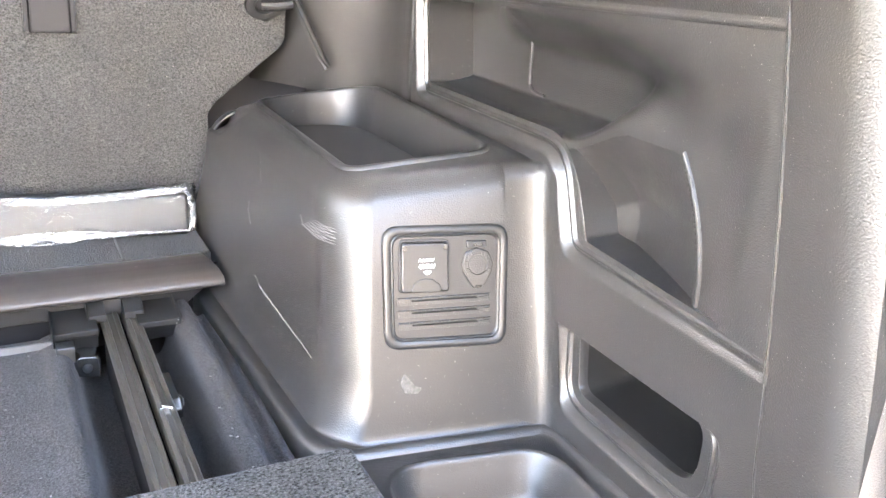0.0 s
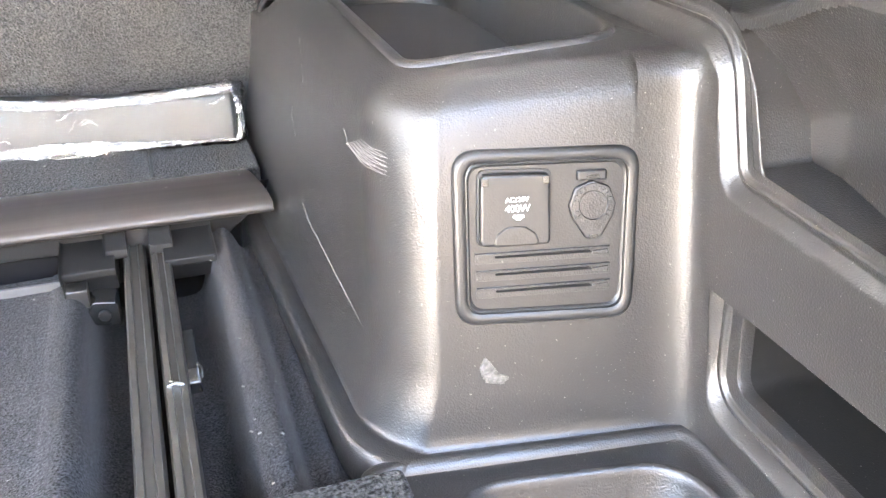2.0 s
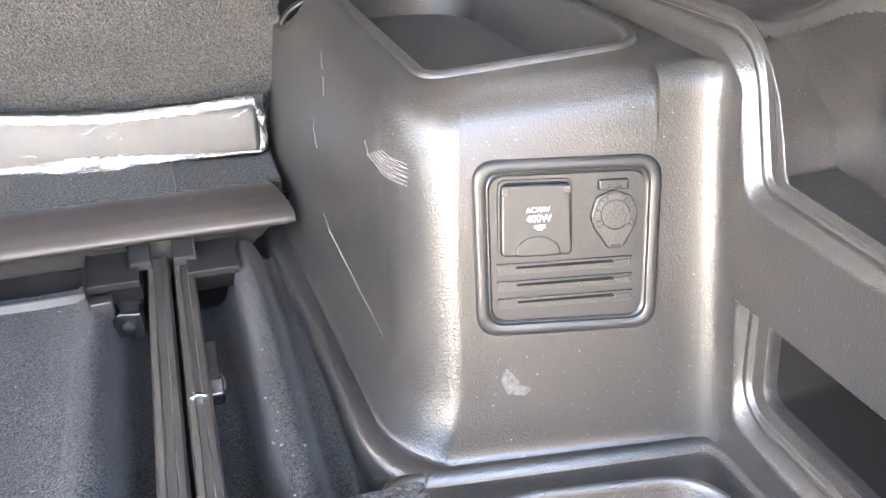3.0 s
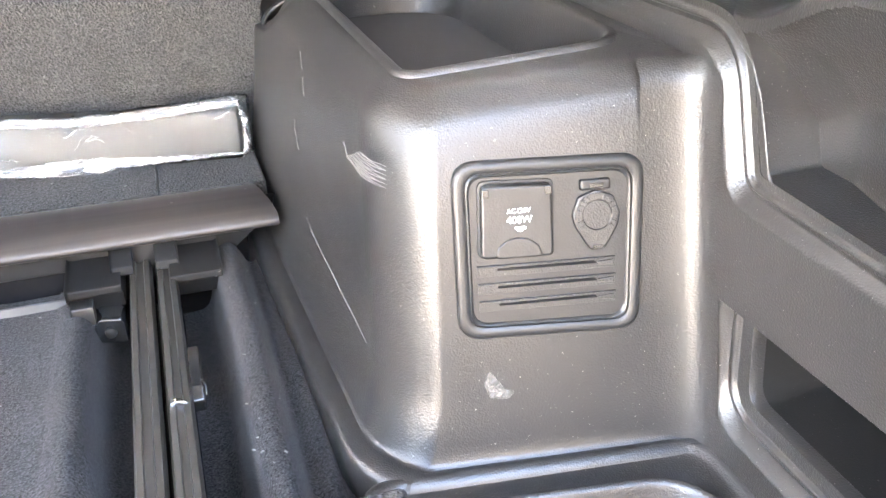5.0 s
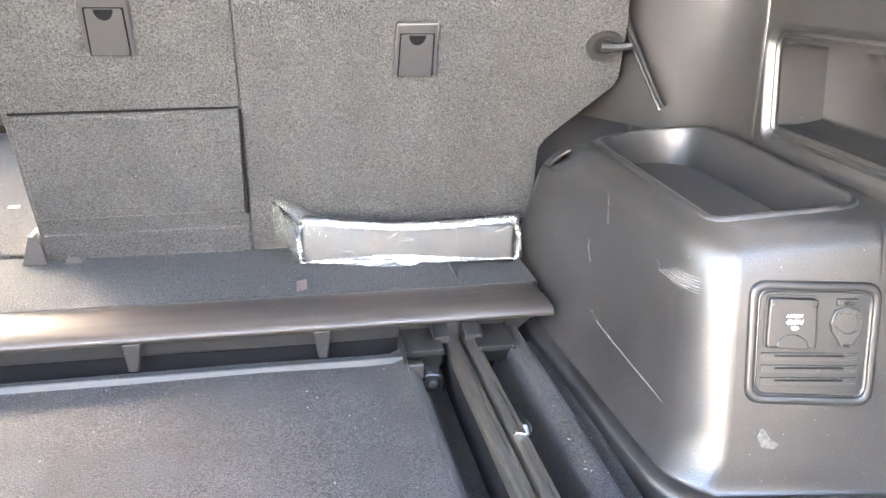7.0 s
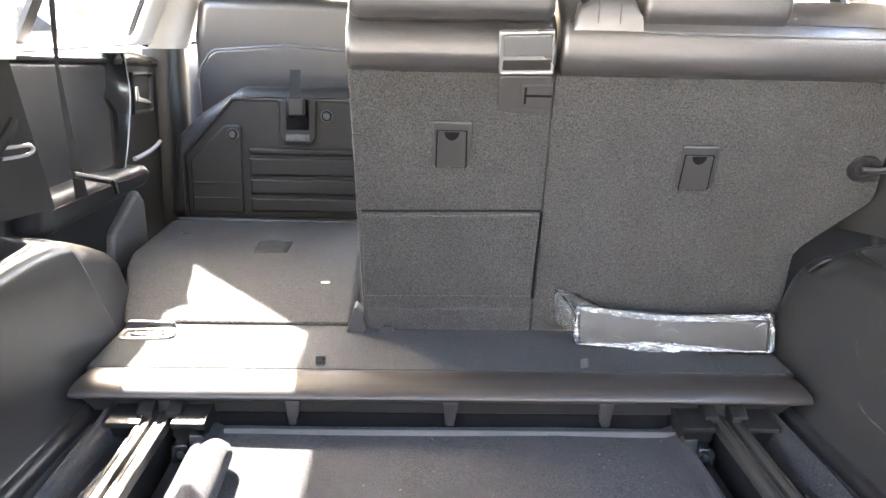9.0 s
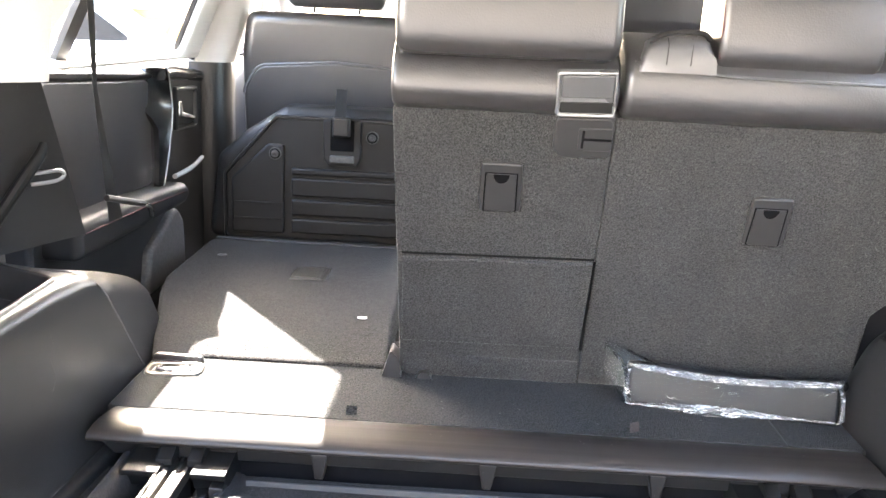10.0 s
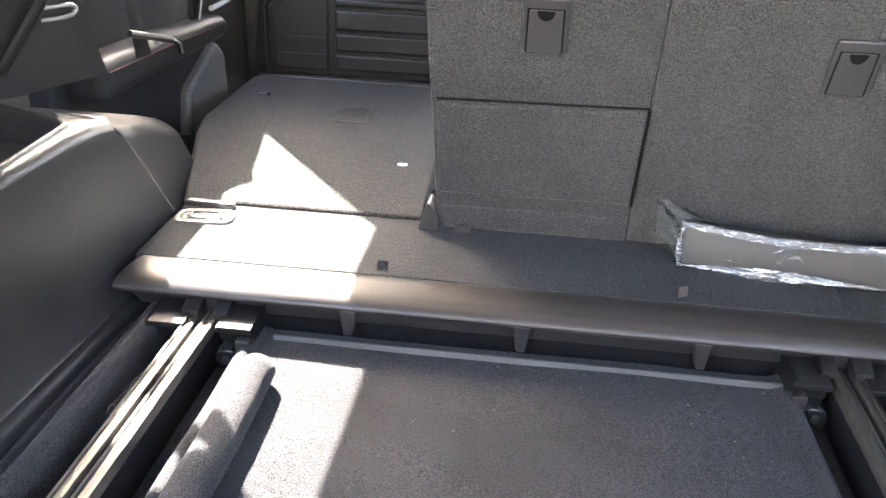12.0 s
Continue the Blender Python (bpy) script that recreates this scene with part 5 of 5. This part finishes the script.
rings = [[put(u, v, w) for u, v in rounded(inset(out, d), 0.012, 5)] for d, w in ((-0.004, -0.02), (-0.006, 0.0), (-0.003, 0.006), (0.001, 0.006), (0.003, 0.001))]
loft(bm, rings)
part("rim", bm, PLASTIC_SMOOTH, cush)
for z, z1 in ((0.062, 0.100), (0.107, 0.149), (0.156, 0.203), (0.210, 0.228)):
    bm = B()
    slab(bm, rect(-0.478, -0.20, z, z1), 0.006, 0.0, 0.008, put, edge=0.006)
    part("rib", bm, PLASTIC_DARK, cush)
bm = B()
slab(bm, [(-0.628, 0.058), (-0.495, 0.058), (-0.495, 0.285), (-0.535, 0.285), (-0.628, 0.195)], 0.010, 0.0, 0.008, put, edge=0.006)
part("raised_field", bm, PLASTIC_DARK, cush)
for z in (0.095, 0.135):
    bm = B()
    slab(bm, rect(-0.62, -0.50, z, z + 0.004), 0.001, 0.008, 0.010, put, edge=0.001)
    part("rib", bm, PLASTIC_DARK, cush)
for u, v in ((-0.517, 0.262), (-0.279, 0.312)):
    bm = B()
    lathe(bm, [(0.0155, 0.004), (0.0155, 0.010), (0.0095, 0.011), (0.0085, 0.018), (0.0045, 0.018), (0.004, 0.012)], lambda a, b, h: put(u + a, v + b, h), 18)
    b = part("bolt", bm, PALE_PLASTIC, cush, "round grey bolt head")
    # Black ring paints the shade in the gap round the bolt.
    bm = B()
    lathe(bm, [(0.0132, 0.0085), (0.0130, 0.0116), (0.0088, 0.0122), (0.0080, 0.0110)], lambda a, b, h: put(u + a, v + b, h), 18)
    part("bolt_shade_ring", bm, SHADE_BLACK, b, "black ring painting the shade round the bolt")
bm = B()
slab(bm, [(-0.398, 0.255), (-0.385, 0.238), (-0.319, 0.238), (-0.306, 0.255), (-0.304, 0.352), (-0.400, 0.352)], 0.008, 0.0, 0.012, put, edge=0.005)
h = part("latch_housing", bm, PLASTIC_DARK, cush)
# Black plate paints the shade inside the latch well.
bm = B()
slab(bm, rect(-0.381, -0.323, 0.276, 0.352), 0.004, 0.012, 0.0125, put, edge=0.0005)
part("latch_well", bm, SHADE_BLACK, h)
bm = B()
slab(bm, rect(-0.374, -0.332, 0.312, 0.360), 0.005, 0.0125, 0.034, put, edge=0.006)
part("latch", bm, PLASTIC_SMOOTH, h)
bm = B()
slab(bm, rect(-0.382, -0.322, 0.247, 0.265), 0.004, 0.012, 0.017, put, edge=0.003)
part("pull", bm, PALE_PLASTIC, h, "grey pull tab")
bm = B()
loft(bm, [[put(-0.368 + 0.0, v, w), put(-0.342, v, w), put(-0.342, v, w + 0.003), put(-0.368, v, w + 0.003)] for v, w in ((0.345, 0.03), (0.375, 0.022), (0.40, 0.012), (0.425, 0.006))], cap0=True, cap1=True)
part("strap", bm, WEBBING, cush, "black webbing strap")
bm = B()
slab(bm, [(-0.70, 0.03), (-0.16, 0.03), (-0.16, 0.375), (-0.50, 0.375), (-0.60, 0.31), (-0.672, 0.245)], 0.03, -0.11, -0.021, put, edge=0.03, steps=5)
part("padding", bm, PLASTIC_DARK, cush, "black leatherette padding")

# ---- front seats ----
for s, x0, x1 in ((-1, -0.665, -0.16), (1, 0.20, 0.66)):
    fs = thing("front_seat", "black leatherette front seat seen from behind", "seat", "front seats")
    put = lambda u, v, w: (u, 1.24 - w - 0.12 * (v - 0.2), v)
    bm = B()
    slab(bm, [(x0, -0.1), (x1, -0.1), (x1, 0.50), (x1 - 0.03, 0.60), (x0 + 0.02, 0.602), (x0 + 0.003, 0.50)], 0.04, -0.14, 0.0, put, edge=0.03, steps=5)
    part("backrest", bm, LEATHER, fs)
    bm = B()
    pk = [(x0 + 0.012, 0.0), (x1 - 0.012, 0.0), (x1 - 0.012, 0.40), (x1 - 0.05, 0.466), ((x0 + x1) / 2, 0.478), (x0 + 0.05, 0.462), (x0 + 0.012, 0.40)]
    slab(bm, pk, 0.05, 0.0, 0.012, put, edge=0.008)
    pocket = part("map_pocket", bm, LEATHER, fs)
    bm = B()
    tube(bm, [put(u, v, 0.012) for u, v in rounded(pk, 0.05, 8)[6:]], 0.0034, 6)
    part("piping", bm, PIPING, pocket, "pale grey piping")
    bm = B()
    xm = (x0 + x1) / 2
    zb = 0.615 if s < 0 else 0.592
    slab(bm, [(xm - 0.11, zb), (xm + 0.13, zb), (xm + 0.14, 0.66), (xm + 0.12, 0.78), (xm - 0.12, 0.78), (xm - 0.14, 0.66)], 0.03, -0.10, 0.02, put, edge=0.03, steps=4)
    h = part("head_restraint", bm, LEATHER, fs)
    for dx in (-0.06, 0.06):
        bm = B()
        tube(bm, [put(xm + dx, 0.58, -0.04), put(xm + dx, 0.64, -0.04)], 0.007)
        part("post", bm, CHROME, h)

# ---- door pillar and door ----
bm = B()
loft(bm, [[(-0.80 + x, 1.245 + y + 0.02 * (z - 0.4), z) for x, y in ((0.0, -0.05), (0.05, -0.055), (0.085, -0.035), (0.10, 0.0), (0.095, 0.06), (0.03, 0.10))] for z in (-0.25, 0.1, 0.3, 0.462)], closed=False)
solo("pillar_lower", bm, PLASTIC, "dark plastic lower door pillar cover", kind="structure", angle=60)
bm = B()
loft(bm, [[(-0.80 + x + 0.30 * (z - 0.46), 1.245 + y + 0.02 * (z - 0.4), z) for x, y in ((0.0, -0.055), (0.05, -0.06), (0.09, -0.038), (0.106, 0.0), (0.10, 0.06), (0.03, 0.10))] for z in (0.462, 0.62, 0.80)], closed=False)
solo("pillar_upper", bm, BEIGE, "light beige upper door pillar cover", kind="structure", angle=60)


def rear_door(s):
    door = thing("rear_door", "black rear door panel with armrest and gloss pull handle", "car door", "rear doors")
    put = lambda u, v, w: (s * (0.785 - w), u, v)
    bm = B()
    slab(bm, [(0.26, -0.12), (1.19, -0.12), (1.19, 0.428), (0.26, 0.474)], 0.02, -0.02, 0.022, put, edge=0.012)
    part("panel", bm, PLASTIC_DARK, door)
    bm = B()
    slab(bm, [(0.26, 0.462), (1.18, 0.416), (1.18, 0.436), (0.26, 0.482)], 0.008, -0.02, 0.034, put, edge=0.012)
    part("belt_rail", bm, PLASTIC_SMOOTH, door)
    bm = B()
    slab(bm, [(0.27, 0.215), (0.80, 0.205), (0.80, 0.436), (0.27, 0.463)], 0.02, 0.012, 0.0295, put, edge=0.005)
    part("upper_pad", bm, LEATHER, door, "black leatherette door pad")
    bm = B()
    slab(bm, [(0.30, 0.155), (0.86, 0.150), (0.90, 0.175), (0.86, 0.200), (0.60, 0.215), (0.30, 0.225)], 0.02, 0.015, 0.088, put, edge=0.02, steps=5)
    a = part("armrest", bm, PLASTIC_DARK, door, "padded black armrest")
    bm = B()
    tube(bm, [put(0.32, 0.205, 0.090), put(0.60, 0.196, 0.090), put(0.84, 0.182, 0.088)], 0.0014, 6)
    part("stitching", bm, REDTHREAD, a, "red stitched seam")
    # pull handle: inner and outer edge (depth, height) from the top down
    grip = [(0.785, 0.028, 0.820, 0.062, 0.464), (0.781, 0.028, 0.840, 0.058, 0.445), (0.778, 0.028, 0.860, 0.053, 0.418),
            (0.772, 0.028, 0.869, 0.053, 0.388), (0.768, 0.030, 0.865, 0.055, 0.370), (0.779, 0.042, 0.854, 0.058, 0.352),
            (0.787, 0.050, 0.843, 0.060, 0.332), (0.780, 0.054, 0.818, 0.063, 0.290), (0.770, 0.056, 0.796, 0.064, 0.250),
            (0.762, 0.057, 0.780, 0.062, 0.212), (0.762, 0.055, 0.772, 0.058, 0.192)]
    bm = B()
    rings = []
    for ul, wl, ur, wr, z in grip:
        back_l, back_r = (0.018, 0.018) if z > 0.36 else (wl - 0.012, wr - 0.014)
        rings.append([put(ul, z, wl), put(ul + 0.35 * (ur - ul), z, wl + 0.16 * (wr - wl)), put(ul + 0.75 * (ur - ul), z, wl + 0.58 * (wr - wl)),
                      put(ur, z, wr), put(ur + 0.005, z, wr - 0.006), put(ur + 0.003, z, back_r), put(ul + 0.002, z, back_l)])
    loft(bm, rings, cap0=True, cap1=True)
    handle = part("pull_handle", bm, GLOSS, door, "gloss black pull handle", angle=50)
    # Pale tube paints the reflection along the handle's outer edge.
    bm = B()
    tube(bm, curve_pts([Vector(put(ur + 0.002, z, wr)) for ul, wl, ur, wr, z in grip], 4), 0.0022, 8)
    part("handle_glint", bm, PALEGLOSS, handle, "pale tube painting the pull handle's edge reflection")
    bm = B()
    rings = []
    for u, z, w in ((0.818, 0.463, 0.058), (0.86, 0.464, 0.054), (0.93, 0.464, 0.047), (1.03, 0.454, 0.037), (1.17, 0.440, 0.032)):
        rings.append([put(u, z - 0.030, 0.015), put(u, z - 0.026, w - 0.003), put(u, z - 0.018, w), put(u, z - 0.006, w), put(u, z, w - 0.006), put(u, z, 0.006)])
    loft(bm, rings, cap0=True, cap1=True)
    part("front_rail", bm, GLOSS, door, "gloss black rail in front of the handle", angle=50)
    bm = B()
    o = [(0.958, 0.305), (1.12, 0.300), (1.13, 0.405), (0.965, 0.412)]
    rings = [[put(u, v, w) for u, v in rounded(inset(o, d), 0.012, 4)] for d, w in ((0, 0.018), (0.001, 0.030), (0.006, 0.032), (0.010, 0.026), (0.012, 0.012))]
    loft(bm, rings, cap1=True)
    hb = part("handle_bezel", bm, PLASTIC_SMOOTH, door)
    bm = B()
    slab(bm, [(0.985, 0.338), (1.095, 0.320), (1.095, 0.334), (1.006, 0.350), (0.998, 0.376), (0.985, 0.376)], 0.004, 0.014, 0.034, put, edge=0.005)
    part("latch_handle", bm, CHROME, hb, "chrome latch handle")
    bm = B()
    tube(bm, curve_pts([Vector(put(*q)) for q in ((0.838, 0.217, 0.066), (0.90, 0.217, 0.066), (0.985, 0.220, 0.064), (1.060, 0.229, 0.060))], 5), 0.0058, 8)
    part("silver_trim", bm, PALEGLOSS, door, "bright trim strip on the armrest")
    # Paler than the panel: its reflected light is put into the colour.
    bm = B()
    slab(bm, [(0.70, -0.10), (0.98, -0.10), (0.965, 0.09), (0.92, 0.128), (0.74, 0.06)], 0.03, 0.015, 0.042, put, edge=0.012)
    part("door_pocket", bm, PALE_PLASTIC, door, "door pocket with reflected light in its pale colour")
    return door


rear_door(-1)
rear_door(1)

belt = thing("seat_belt", "black seat belt webbing hanging beside the door", "seat belt")
bm = B()
pts = [(-0.655, 0.315, 0.76), (-0.675, 0.345, 0.60), (-0.690, 0.378, 0.45), (-0.694, 0.420, 0.30), (-0.695, 0.450, 0.20)]
loft(bm, [[(x - 0.002, y - 0.012 * k, z), (x + 0.002, y + 0.010 * k, z), (x + 0.001, y + 0.012 * k, z), (x - 0.003, y - 0.010 * k, z)] for (x, y, z), k in zip(pts, (1.3, 0.9, 0.30, 1.2, 2.3))], cap0=True, cap1=True)
part("webbing", bm, WEBBING, belt)
bm = B()
tube(bm, [(-0.672, 0.36, 0.262), (-0.655, 0.42, 0.245), (-0.645, 0.46, 0.233)], 0.006, 8)
part("tongue", bm, PLASTIC_SMOOTH, belt)
bm = B()
tube(bm, [(-0.648, 0.455, 0.236), (-0.640, 0.475, 0.225), (-0.638, 0.48, 0.205)], 0.005, 8)
part("tongue_plate", bm, CHROME, belt, "bright steel tongue")

# ---- wrapped parcel on the shelf ----
bag = thing("wrapped_parcel", "flat dark part wrapped in crinkled clear plastic", "parcel")
pp = lambda u, v, w: (u, 0.182 - 0.105 * (u - 0.224) + 0.22 * (v - 0.03) - w, v)
bm = B()
slab(bm, [(0.226, 0.0165), (0.547, 0.0160), (0.549, 0.0715), (0.400, 0.0715), (0.230, 0.0780)], 0.010, -0.016, 0.006, pp, edge=0.006)
part("content", bm, CARD, bag, "dark grey part inside the film")
bm = B()
rings = []
for i in range(61):
    f = i / 60
    u = 0.192 + 0.366 * f
    lo = 0.0135 + 0.040 * max(0, 0.13 - f) / 0.13
    hi = 0.084 - 0.012 * math.sin(f * math.pi) + 0.028 * max(0, 0.24 - f) / 0.24
    mid, hh = (lo + hi) / 2, (hi - lo) / 2
    dep = 0.019 * min(1, f * 6 + 0.04) * min(1, (1 - f) * 16 + 0.25)
    if f > 0.96:
        hh *= 1 - 3 * (f - 0.96)
    ring = []
    for j in range(28):
        a = 2 * math.pi * j / 28
        ca, sa = math.cos(a), math.sin(a)
        v = mid + hh * math.copysign(abs(sa) ** 0.55, sa)
        w = dep * math.copysign(abs(ca) ** 0.7, ca)
        crease = 0.0026 * noise.noise((u * 45 + v * 20, v * 55, 3)) + 0.0026 * noise.noise((u * 120 - v * 70, v * 60, 9)) + 0.0014 * noise.noise((u * 260, v * 160, 5))
        ring.append(pp(u + 0.004 * noise.noise((v * 60, ca, 2)), v + crease * abs(sa), w - 0.005 + crease))
    rings.append(ring)
loft(bm, rings, cap0=True, cap1=True)
part("film", bm, FILM, bag, "crinkled clear plastic film", angle=25)
# White strips paint the glints along the film's upper and lower folds.
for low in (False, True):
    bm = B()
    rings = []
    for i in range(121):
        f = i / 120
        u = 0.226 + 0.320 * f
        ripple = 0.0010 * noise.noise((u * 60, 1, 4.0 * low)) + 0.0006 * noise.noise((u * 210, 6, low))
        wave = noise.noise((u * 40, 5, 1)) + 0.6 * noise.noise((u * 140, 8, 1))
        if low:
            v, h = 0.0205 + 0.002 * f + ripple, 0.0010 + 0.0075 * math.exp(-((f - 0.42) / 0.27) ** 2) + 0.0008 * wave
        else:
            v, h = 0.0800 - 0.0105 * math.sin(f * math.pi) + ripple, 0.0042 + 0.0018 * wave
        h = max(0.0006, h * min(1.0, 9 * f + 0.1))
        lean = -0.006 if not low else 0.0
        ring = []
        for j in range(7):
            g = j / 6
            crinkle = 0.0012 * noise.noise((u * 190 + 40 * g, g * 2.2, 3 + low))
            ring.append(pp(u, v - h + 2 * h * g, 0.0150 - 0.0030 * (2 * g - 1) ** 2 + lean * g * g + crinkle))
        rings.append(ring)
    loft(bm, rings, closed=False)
    thick(part("film_fold", bm, GLINT_FILM, bag, "film fold with white glints painted on", angle=25), 0.0004)
# White bands paint the glints on the end folds.
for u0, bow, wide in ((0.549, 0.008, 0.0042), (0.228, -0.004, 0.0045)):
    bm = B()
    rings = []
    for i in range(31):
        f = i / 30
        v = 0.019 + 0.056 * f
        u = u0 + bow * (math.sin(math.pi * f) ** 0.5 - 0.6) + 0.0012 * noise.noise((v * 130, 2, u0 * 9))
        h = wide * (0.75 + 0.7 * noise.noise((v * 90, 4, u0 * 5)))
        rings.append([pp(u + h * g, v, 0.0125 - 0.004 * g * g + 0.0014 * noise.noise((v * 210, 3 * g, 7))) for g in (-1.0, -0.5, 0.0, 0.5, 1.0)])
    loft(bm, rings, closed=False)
    thick(part("film_end_fold", bm, GLINT_FILM, bag, "film end fold with white glints painted on", angle=25), 0.0004)
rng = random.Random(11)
# Pale slivers paint small glints on the film's front.
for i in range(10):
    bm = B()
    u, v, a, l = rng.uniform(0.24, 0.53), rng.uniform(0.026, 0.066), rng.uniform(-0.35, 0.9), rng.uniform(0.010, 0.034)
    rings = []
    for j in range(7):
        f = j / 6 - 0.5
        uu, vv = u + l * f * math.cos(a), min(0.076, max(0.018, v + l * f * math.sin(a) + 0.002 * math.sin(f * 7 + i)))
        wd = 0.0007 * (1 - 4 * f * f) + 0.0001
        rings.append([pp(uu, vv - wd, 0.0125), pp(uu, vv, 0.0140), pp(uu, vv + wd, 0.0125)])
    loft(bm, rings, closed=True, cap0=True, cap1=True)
    part("film_glint", bm, GLINT_FILM, bag, "white sliver painting a glint on the film", angle=20)
bm = B()
loft(bm, [[pp(0.192, 0.106, 0.0), pp(0.215, 0.090, 0.012)], [pp(0.200, 0.066, 0.002), pp(0.226, 0.072, 0.013)], [pp(0.216, 0.028, 0.004), pp(0.232, 0.034, 0.012)], [pp(0.222, 0.018, 0.004), pp(0.236, 0.016, 0.010)]], closed=False)
thick(part("film_flap", bm, FILM, bag, "loose triangular film flap", angle=20), 0.0005)

# ---- lint ----
rng = random.Random(4)
bm = B()
for i in range(240):
    zone = rng.random() if i < 150 else 2.0 + (i % 3)
    if zone < 0.45:
        x, y, z = rng.uniform(-0.32, 0.34), rng.uniform(-0.40, -0.03), -0.0555
    elif zone < 0.6:
        x, y, z = rng.uniform(0.486, 0.52), rng.uniform(-0.40, -0.03), -0.031
    elif zone >= 4.0:
        x, y, z = rng.uniform(0.63, 0.76), rng.uniform(-0.25, 0.02), 0.1693
    elif zone >= 3.0:
        x, y, z = rng.uniform(-0.15, 0.54), rng.uniform(0.09, 0.16), 0.0130
    elif zone >= 2.0:
        x, y, z = rng.uniform(-0.15, 0.54), rng.uniform(0.030, 0.060), 0.0126
    else:
        x, y, z = rng.uniform(-0.55, 0.55), rng.uniform(-0.9, -0.43), 0.0045
    a, l, w = rng.uniform(0, 6.3), rng.uniform(0.0005, 0.0018), rng.uniform(0.0003, 0.0007)
    c, d = math.cos(a), math.sin(a)
    vs = [bm.verts.new((x + c * p - d * q, y + d * p + c * q, z + h)) for p, q, h in ((-l, -w, 0), (l, -w, 0.0004), (l * 0.8, w, 0.0008), (-l, w, 0.0006))]
    bm.faces.new(vs)
solo("lint", bm, LINT, "pale lint and crumbs on the carpets", "lint", kind="stuff")
